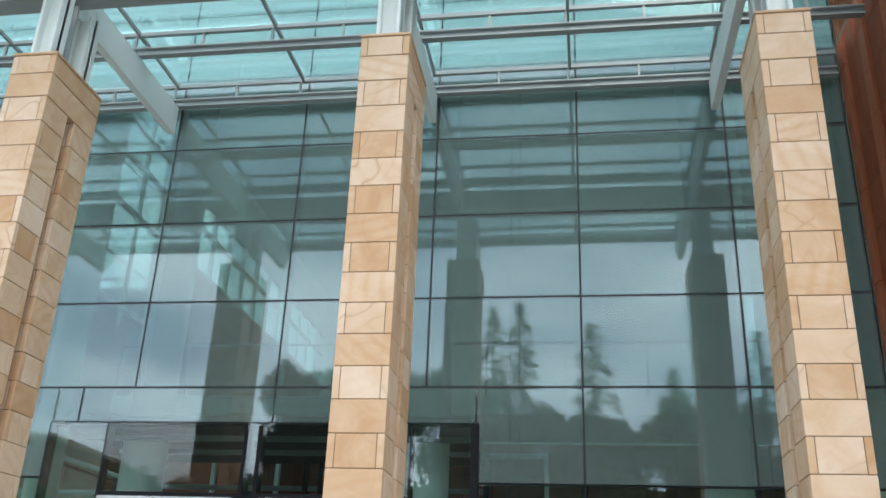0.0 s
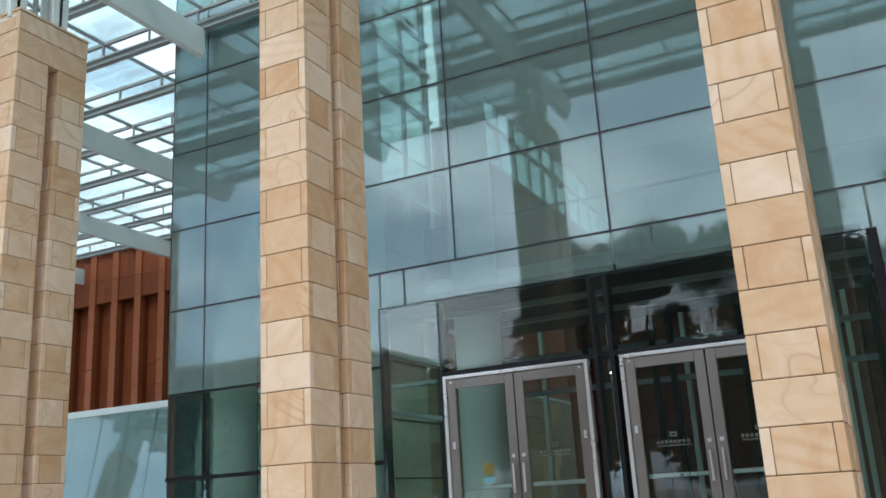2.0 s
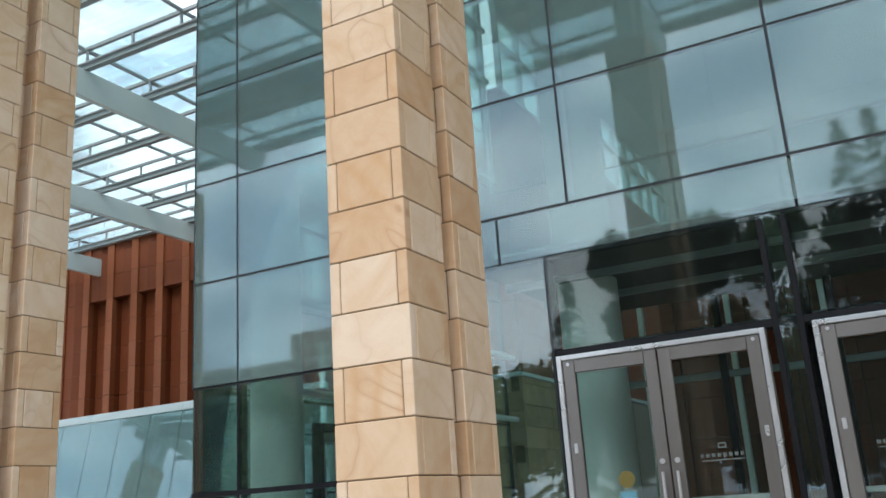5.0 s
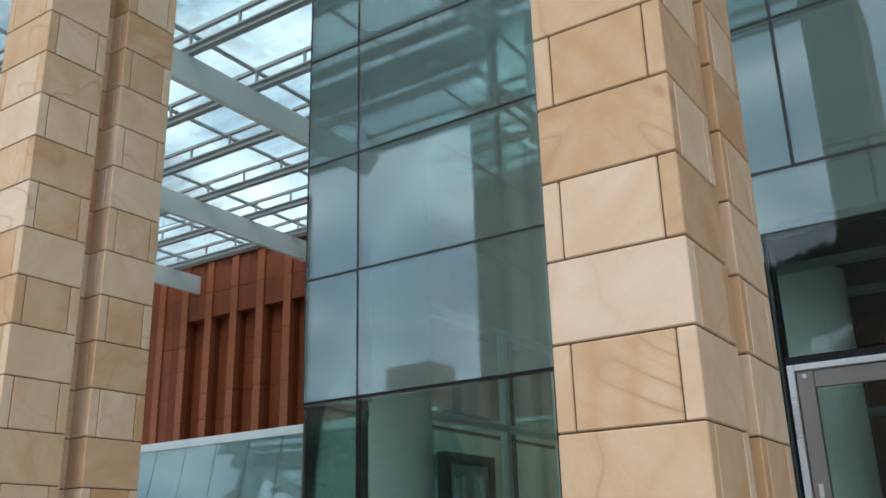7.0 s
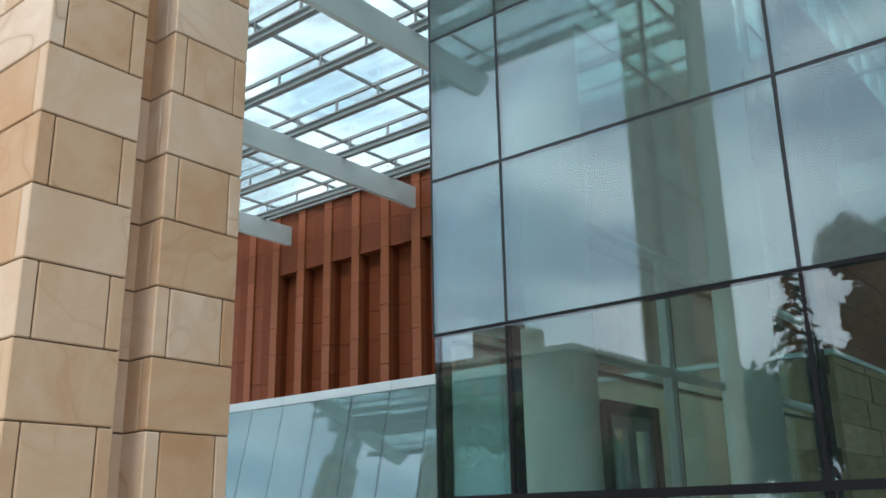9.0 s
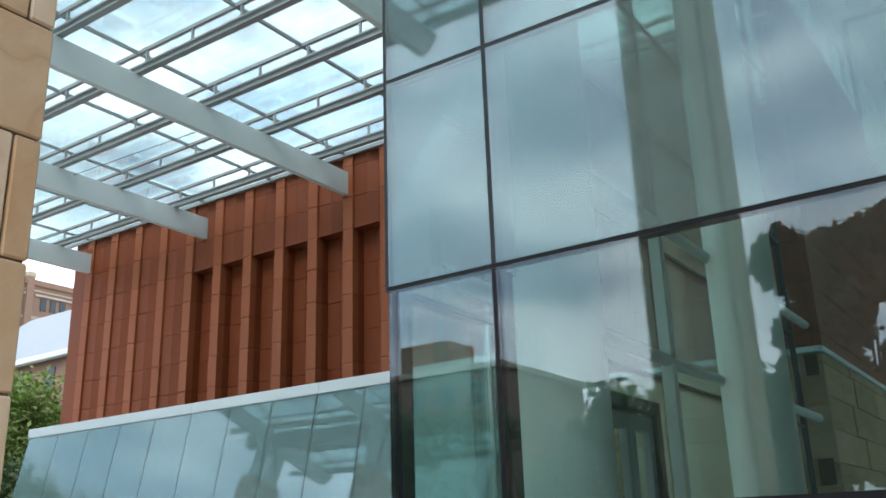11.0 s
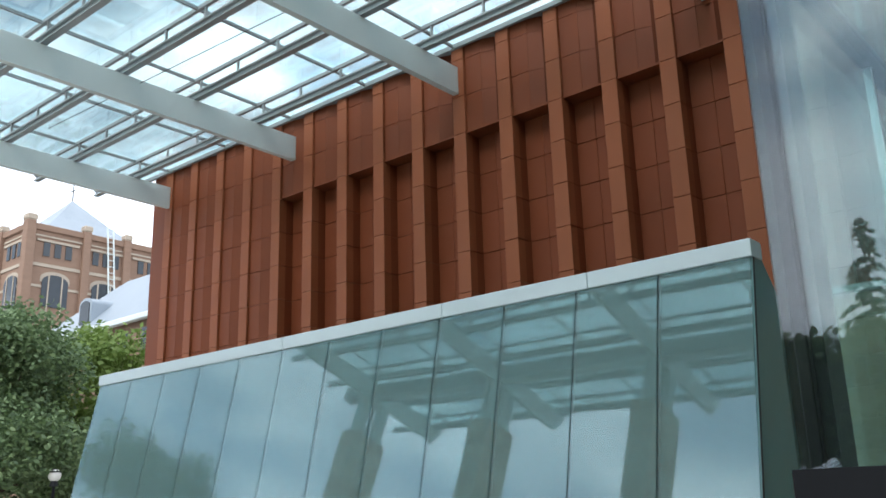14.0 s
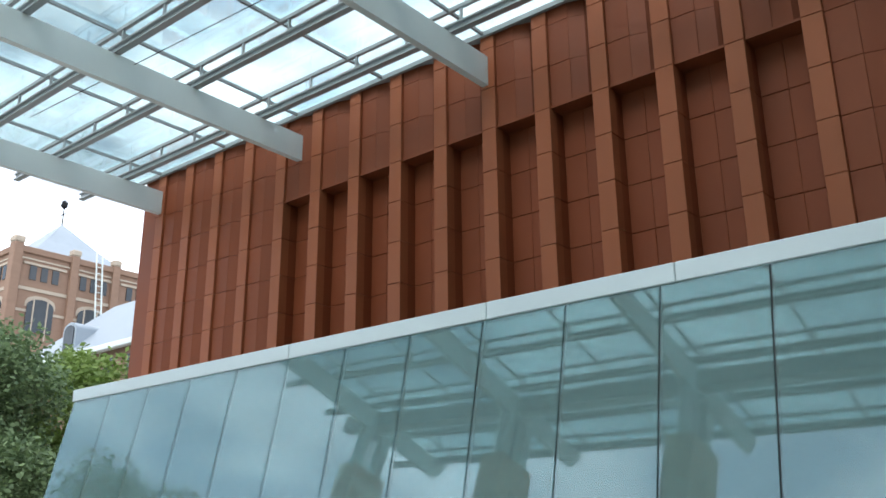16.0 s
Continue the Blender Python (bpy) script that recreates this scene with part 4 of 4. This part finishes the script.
def build_hall_side_wall():
    """The terracotta volume turns its corner and runs back along the hall, over the same stone base."""
    wall = thing("wall_hall", "terracotta clad side wall of the hall on a tan stone base", "wall", kind="structure")
    joints = [TC0] + [NICHE + TC * k for k in range(-5, 4)] + [INZ]
    for k in range(7):
        ya = 21.05 + TB * k
        for za, zb in zip(joints, joints[1:]):
            part("panel", box(INX - 0.3, INX, ya + 0.004, ya + TB - 0.004, za + 0.004, zb - 0.004), M_TERRA, wall)
    part("ledge", box(INX - 0.3, INX + 0.045, 20.83, HB, TC0 - 0.09, TC0 - 0.01, bevel=0.008), M_CAP, wall, "pale stone ledge")
    part("panel", box(INX - 0.3, INX + 0.0, 21.05 + 7 * TB, HB, TC0, INZ), M_TERRA, wall, "terracotta panel")
    r = random.Random(9)
    z = 0.55
    while z < 4.2:
        hgt = min(0.44, 4.21 - z)
        y = 20.90
        while y < 27.0:
            w = r.uniform(1.0, 1.9)
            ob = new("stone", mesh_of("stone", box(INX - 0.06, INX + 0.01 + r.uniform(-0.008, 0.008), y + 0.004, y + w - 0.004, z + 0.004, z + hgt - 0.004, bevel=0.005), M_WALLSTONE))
            ob.parent = wall
            y += w
        z += hgt


build_hall_side_wall()


def build_lobby_wall():
    """Low terracotta wall under the walkway, seen through the doors."""
    bm = bmesh.new()
    for i in range(13):
        x = -7.0 + i * TB
        for c in range(7):
            z = FLOOR + TC * c
            bm_box(bm, x - 0.12, x + 0.12, 19.20, 19.36, z + J, z + TC - J)
            bm_box(bm, x + 0.13, x + 0.78, 19.25, 19.36, z + J, z + TC - J)
    solid("wall_lobby", bm, M_TERRA, "ribbed terracotta lobby wall under the walkway", "wall", kind="structure")
    solid("wall_lobby_core", box(-7.15, 5.0, 19.37, 19.6, FLOOR, 5.2), M_TERRA_J, "plain wall behind the lobby tiles", "wall", kind="structure")


def build_vestibule():
    # assumed vestibule: its black roof is added to keep the portal dark
    v = thing("vestibule", "assumed dark framed vestibule that darkens the view behind the doors", "vestibule", (0, 0, 0))
    part("roof_panel", box(PX0 + 0.1, PX1 - 0.1, GY + 0.12, 14.9, 3.97, 4.12), M_BLACK, v, "black roof sheet added to darken the portal")
    for x in (PX0 + 0.16, -5.3, -4.27, -4.01, -3.0, PX1 - 0.16):
        part("post", box(x - 0.045, x + 0.045, 14.75, 14.87, FLOOR, 3.97, bevel=0.006), M_BLACK, v, "black steel post")
    for z in (3.0, 3.55):
        part("rail", box(PX0 + 0.2, PX1 - 0.2, 14.78, 14.85, z - 0.04, z + 0.04, bevel=0.006), M_GREYSTEEL, v, "grey steel rail")
    for y in (12.6, 13.7):
        part("ceiling_bar", box(PX0 + 0.1, PX1 - 0.1, y - 0.04, y + 0.04, 3.9, 3.97), M_GREYSTEEL, v, "grey ceiling bar")


build_lobby_wall()
build_vestibule()
build_stone_base()
build_east_wall()


# ---- distance: brick tower, low wing, trees, lamp ----
def arch_poly(w, z0, z1, n=10):
    r = w / 2
    rise = r * 0.55
    return [(-r, z0), (r, z0)] + [(r * math.cos(math.pi * k / n), z1 - rise + rise * math.sin(math.pi * k / n)) for k in range(n + 1)]


def build_tower():
    t = thing("brick_tower", "tan brick tower with limestone bands and pale pyramid roof", "building", (-84.0, 43.8, 0))
    W = 14.0
    T = 26.2
    part("wall", box(-W, 0, 0, W, 0, T), M_BRICK, t, "tan brick wall")
    part("parapet", box(-W - 0.2, 0.2, -0.2, W + 0.2, T - 0.45, T + 0.1, bevel=0.05), M_BRICK, t, "brick parapet")
    for z, hh in ((22.75, 0.28), (20.9, 0.22), (25.3, 0.14)):
        part("band", box(-W - 0.08, 0.08, -0.08, W + 0.08, z - hh / 2, z + hh / 2), M_LIMESTONE, t, "pale limestone band")
    for a in (0.0, 0.36, 0.64, 1.0):
        for face in (0, 1):
            if a == 0.0 and face == 1:
                continue
            bx = (-W * a - 0.35, -W * a + (0.35 if a else 0.5), -0.35 if a else -0.5, 0.3) if face == 0 else (-0.3, 0.35, W * a - 0.35, W * a + 0.35)
            part("buttress", box(*bx, 12, T + 0.2, bevel=0.04), M_BRICK, t, "brick buttress")
            part("buttress_cap", box(bx[0] - 0.06, bx[1] + 0.06, bx[2] - 0.06, bx[3] + 0.06, T + 0.2, T + 0.75, bevel=0.1), M_LIMESTONE, t, "limestone buttress cap")
    for a in (0.18, 0.5, 0.82):
        for face in (0, 1):
            ax = "y" if face == 0 else "x"
            off = -W * a if face == 0 else W * a
            d = (-0.12, -0.04) if face == 0 else (0.04, 0.12)
            win = part("window", prism([(off + u, v) for u, v in arch_poly(2.3, 19.2, 22.0)], ax, *d), M_DARKWIN, t, "dark arched window")
            for u in (-0.6, 0.6):
                fr = (off + u - 0.06, off + u + 0.06)
                part("frame", box(*fr, -0.16, -0.05, 18.6, 21.9) if face == 0 else box(0.05, 0.16, *fr, 18.6, 21.9), M_LIMESTONE, win)
            part("arch", prism([(off + u * 1.14, v + 0.3) for u, v in arch_poly(2.3, 21.0, 22.0)], ax, *((-0.03, 0.0) if face == 0 else (0.0, 0.03))), M_LIMESTONE, t, "limestone window arch")
            for k in range(3):
                u = off - 0.98 + 0.98 * k
                b = box(u - 0.28, u + 0.28, -0.1, 0.02, 23.55, 24.75) if face == 0 else box(-0.02, 0.1, u - 0.28, u + 0.28, 23.55, 24.75)
                part("window", b, M_DARKWIN, t, "small dark window")
            b = box(off - 1.9, off + 1.9, -0.14, 0, 24.8, 25.0) if face == 0 else box(0, 0.14, off - 1.9, off + 1.9, 24.8, 25.0)
            part("lintel", b, M_LIMESTONE, t)
    bm = bmesh.new()
    c = (-W / 2, W / 2)
    h0 = 5.2
    base = [bm.verts.new((c[0] + sx * h0, c[1] + sy * h0, T + 0.1)) for sx, sy in ((-1, -1), (1, -1), (1, 1), (-1, 1))]
    mid = [bm.verts.new((c[0] + sx * 2.6, c[1] + sy * 2.6, T + 2.6)) for sx, sy in ((-1, -1), (1, -1), (1, 1), (-1, 1))]
    apex = bm.verts.new((c[0], c[1], 31.6))
    for k in range(4):
        bm.faces.new((base[k], base[(k + 1) % 4], mid[(k + 1) % 4], mid[k]))
        bm.faces.new((mid[k], mid[(k + 1) % 4], apex))
    roof = part("roof", bm, M_ROOF, t, "pale metal pyramid roof")
    part("roof_curb", box(c[0] - 5.4, c[0] + 5.4, c[1] - 5.4, c[1] + 5.4, T - 0.1, T + 0.25), M_ROOF, t)
    v = bmesh.new()
    bm_tube(v, (c[0], c[1], 31.5), (c[0], c[1], 34.0), 0.07, 0.04, 8)
    bmesh.ops.create_icosphere(v, subdivisions=1, radius=0.38, matrix=Matrix.Translation((c[0], c[1], 33.6)) @ Matrix.Diagonal((0.7, 1, 1.25, 1)))
    bm_tube(v, (c[0] - 0.5, c[1], 32.6), (c[0] + 0.5, c[1], 32.6), 0.05, 0.05, 6)
    part("weather_vane", v, M_BLACK, t, "dark weather vane on the roof")
    # white ladder on the east face
    lad = bmesh.new()
    for dy in (-0.28, 0.28):
        bm_tube(lad, (0.9, 7.6 + dy, 17.5), (0.5, 7.0 + dy, T + 0.9), 0.07, 0.07, 6)
    for k in range(16):
        f = k / 15
        bm_tube(lad, (0.9 - 0.4 * f, 7.32 - 0.6 * f, 17.8 + f * 8.6), (0.9 - 0.4 * f, 7.88 - 0.6 * f, 17.8 + f * 8.6), 0.035, 0.035, 5)
    part("ladder", lad, M_WHITE, t, "white roof ladder")


def build_wing():
    t = thing("brick_wing", "low tan brick wing with a pale metal roof and dormer", "building", (0, 0, 0))
    x0, x1, y0 = -71.0, -37.4, 37.8
    part("wall", box(x0 + 0.5, x1, y0 + 0.4, y0 + 9, 0, 12.9), M_BRICK, t, "tan brick wall")
    bm = bmesh.new()
    pts = [(x0, y0, 12.9), (x1, y0, 12.9), (x1, y0 + 9.6, 12.9), (x0, y0 + 9.6, 12.9), (x0 + 5, y0 + 4.8, 17.6), (x1, y0 + 4.8, 17.6)]
    vs = [bm.verts.new(p) for p in pts]
    for q in ((0, 1, 5, 4), (2, 3, 4, 5), (0, 4, 3), (1, 2, 5), (0, 3, 2, 1)):
        bm.faces.new([vs[k] for k in q])
    part("roof", bm, M_ROOF, t, "pale metal roof")
    part("gutter", box(x0 - 0.1, x1, y0 - 0.25, y0 + 0.15, 12.75, 13.1, bevel=0.05), M_WHITE, t, "white gutter")
    d = prism([(-64.1 + u, v) for u, v in arch_poly(1.5, 13.6, 15.5)], "y", y0 + 0.9, y0 + 4.4)
    part("dormer", d, M_ROOF, t, "arched dormer")
    part("dormer_window", prism([(-64.1 + u, v) for u, v in arch_poly(1.1, 13.8, 15.3)], "y", y0 + 0.84, y0 + 0.9), M_DARKWIN, t, "dark dormer window")
    for k in range(12):
        x = x0 + 3 + 2.4 * k
        part("window", box(x - 0.45, x + 0.45, y0 + 0.33, y0 + 0.42, 11.0, 12.4), M_DARKWIN, t, "small dark window")


build_tower()
build_wing()


def leafy_tree(x, y, height, radius, seed, mat, leaf=0.16, count=9000, label="broad-leaved tree with a dense dark green crown"):
    r = random.Random(seed)
    gz = ground_z(x, y)
    t = thing("tree", label, "tree", (x, y, gz), group="broad-leaved trees")
    tr = bmesh.new()
    bm_tube(tr, (0, 0, -0.2), (0.1, 0.05, height * 0.45), 0.028 * height, 0.016 * height, 9)
    blobs = []
    for k in range(26):
        a = r.uniform(0, math.tau)
        f = r.uniform(0.28, 0.97)
        rr = radius * math.sqrt(r.uniform(0.05, 1.0)) * math.sin(math.pi * min(1, max(0.12, (f - 0.12) * 1.05))) ** 0.7
        p = Vector((math.cos(a) * rr, math.sin(a) * rr, height * f))
        s = radius * r.uniform(0.20, 0.36)
        p.z = min(p.z, height - s * 0.8)
        blobs.append((p, s))
        if k % 2 == 0:
            bm_tube(tr, (0, 0, height * r.uniform(0.2, 0.42)), p, 0.007 * height, 0.002 * height, 5)
    part("trunk", tr, M_BARK, t, "grey brown trunk and limbs")
    vs, fs = [], []
    for k in range(count):
        p, s = blobs[r.randrange(len(blobs))]
        d = Vector((r.gauss(0, 1), r.gauss(0, 1), r.gauss(0, 1))).normalized()
        q = p + d * s * (r.random() ** 0.35) * r.uniform(0.7, 1.25)
        u = Vector((r.gauss(0, 1), r.gauss(0, 1), r.gauss(0, 0.6))).normalized()
        w = u.cross(Vector((r.gauss(0, 1), r.gauss(0, 1), r.gauss(0, 1)))).normalized()
        l = leaf * r.uniform(0.7, 1.5)
        i = len(vs)
        vs += [q - u * l, q + w * l * 0.55, q + u * l, q - w * l * 0.55]
        fs.append((i, i + 1, i + 2, i + 3))
    me = bpy.data.meshes.new("crown")
    me.from_pydata([tuple(v) for v in vs], [], fs)
    me.materials.append(mat)
    ob = new("crown", me)
    ob.parent = t
    ob["label"] = "uneven leafy crown"


def conifer(x, y, height, radius, seed):
    r = random.Random(seed)
    t = thing("conifer_tree", "tall dark spruce with drooping branches", "tree", (x, y, ground_z(x, y)), group="conifer trees")
    part("trunk", tube((0, 0, -0.2), (0, 0, height), 0.016 * height, 0.02, 8), M_BARK, t, "straight brown trunk")
    vs, fs = [], []
    z = height * 0.12
    while z < height:
        f = 1 - z / height
        for k in range(max(4, int(8 * f) + 4)):
            a = r.uniform(0, math.tau)
            ln = radius * (f ** 0.85) * r.uniform(0.55, 1.15) + 0.15
            dr = Vector((math.cos(a), math.sin(a), r.uniform(-0.35, 0.05)))
            for s in range(int(6 + ln * 5)):
                g = r.random() ** 0.7
                c = Vector((0, 0, z)) + dr * ln * g + Vector((r.gauss(0, 0.10), r.gauss(0, 0.10), -0.25 * g * g * ln + r.gauss(0, 0.06)))
                u = (dr + Vector((r.gauss(0, 0.5), r.gauss(0, 0.5), r.uniform(-0.7, 0.1)))).normalized()
                w = u.cross(Vector((r.gauss(0, 1), r.gauss(0, 1), r.gauss(0, 1)))).normalized()
                l = r.uniform(0.18, 0.40)
                i = len(vs)
                vs += [c - u * l, c + w * l * 0.3, c + u * l, c - w * l * 0.3]
                fs.append((i, i + 1, i + 2, i + 3))
        z += 0.42 + 0.35 * f
    me = bpy.data.meshes.new("crown")
    me.from_pydata([tuple(v) for v in vs], [], fs)
    me.materials.append(M_NEEDLE)
    ob = new("crown", me)
    ob.parent = t
    ob["label"] = "layered needle crown"


leafy_tree(-44.5, 25.2, 8.8, 4.8, 11, M_LEAF_DARK, leaf=0.095, count=54000)
leafy_tree(-52.0, 26.5, 10.4, 5.0, 12, M_LEAF_DARK, leaf=0.11, count=34000)
leafy_tree(-48.0, 33.0, 9.6, 4.6, 13, M_LEAF_LIGHT, leaf=0.12, count=28000, label="broad-leaved tree with a bright green crown")
leafy_tree(-41.5, 34.0, 9.0, 4.2, 14, M_LEAF_LIGHT, leaf=0.12, count=26000, label="broad-leaved tree with a bright green crown")
conifer(-5.0, -30.0, 20.2, 4.8, 21)
conifer(-3.5, -31.0, 21.0, 5.2, 22)
conifer(0.9, -31.0, 19.9, 5.0, 23)
conifer(6.0, -34.0, 17.4, 5.0, 25)
conifer(10.8, -31.0, 18.7, 5.2, 24)
leafy_tree(-14.9, -30.5, 16.4, 5.4, 40, M_LEAF_SHADE, leaf=0.34, count=42000)
for k, (tx, th) in enumerate(((-3.6, 14.6), (1.7, 14.0), (6.7, 15.2), (11.8, 14.8))):
    leafy_tree(tx, -35.0, th, 4.9, 46 + k, M_LEAF_DARK, leaf=0.30, count=17000)
leafy_tree(-8.5, -36, 17.2, 5.6, 44, M_LEAF_DARK, leaf=0.22, count=16000)
conifer(-21.3, -30.0, 14.3, 4.4, 41)
leafy_tree(-57.0, -2.5, 14.8, 6.2, 43, M_LEAF_DARK, leaf=0.13, count=40000)
leafy_tree(-47.0, -18, 12.5, 5.0, 42, M_LEAF_DARK, leaf=0.22, count=7000)
# the belt of trees that closes the lawn
for k in range(17):
    a = k / 16
    leafy_tree(-78 + 112 * a + 2.0 * math.sin(k * 2.3), -24 - 18 * math.sin(math.pi * a) + 2.0 * math.cos(k * 1.7), 10.6 + 1.2 * math.sin(k * 1.9), 5.2, 60 + k, M_LEAF_DARK, leaf=0.32, count=6500)


def build_far_hall():
    """The brick hall across the lawn, with a box of plant rooms on its roof."""
    x0, x1, y0, y1, top = -70.0, -43.0, -58.0, -44.0, 15.2
    g = ground_z(-50, -44) - 0.1
    t = thing("brick_hall", "long flat-roofed tan brick hall across the lawn", "building", (0, 0, 0))
    part("wall", box(x0, x1, y0, y1, g, top - 0.5), M_BRICK, t, "tan brick walls")
    part("roof", box(x0 - 0.3, x1 + 0.3, y0 - 0.3, y1 + 0.3, top - 0.5, top, bevel=0.05), M_LIMESTONE, t, "pale stone coping")
    part("penthouse", box(-54.2, -49.2, -50.0, -46.0, top, 18.0, bevel=0.05), M_BRICK, t, "brick plant room")
    for r in range(4):
        for c in range(9):
            x, z = x0 + 1.6 + 2.8 * c, 1.4 + 3.5 * r
            w = part("window", box(x, x + 1.4, y1 - 0.05, y1 + 0.02, z, z + 1.9), M_DARKWIN, t, "dark window")
            part("sill", box(x - 0.1, x + 1.5, y1, y1 + 0.12, z - 0.16, z - 0.004), M_LIMESTONE, w, "stone sill")


build_far_hall()


def build_street_lamp(x, y):
    t = thing("street_lamp", "black path lamp with a pale globe under a dark cap", "lamp", (x, y, ground_z(x, y)))
    part("pole", tube((0, 0, 0), (0, 0, 2.55), 0.06, 0.045), M_BLACK, t, "black pole")
    part("collar", tube((0, 0, 2.5), (0, 0, 2.68), 0.14, 0.10), M_BLACK, t)
    g = bmesh.new()
    bmesh.ops.create_uvsphere(g, u_segments=16, v_segments=10, radius=0.21, matrix=Matrix.Translation((0, 0, 2.85)))
    part("globe", g, M_GLOBE, t, "pale glass globe", smooth=True)
    part("cap", tube((0, 0, 2.93), (0, 0, 3.06), 0.22, 0.08), M_BLACK, t, "dark lamp cap")


build_street_lamp(-39.4, 25.0)


def build_cable():
    solid("cable", tube((-25.9, 17.4, 8.985), (-18.92, 17.75, 8.985), 0.007, n=6), M_BLACK, "thin dark cable strung between the beams", "cable")


build_cable()
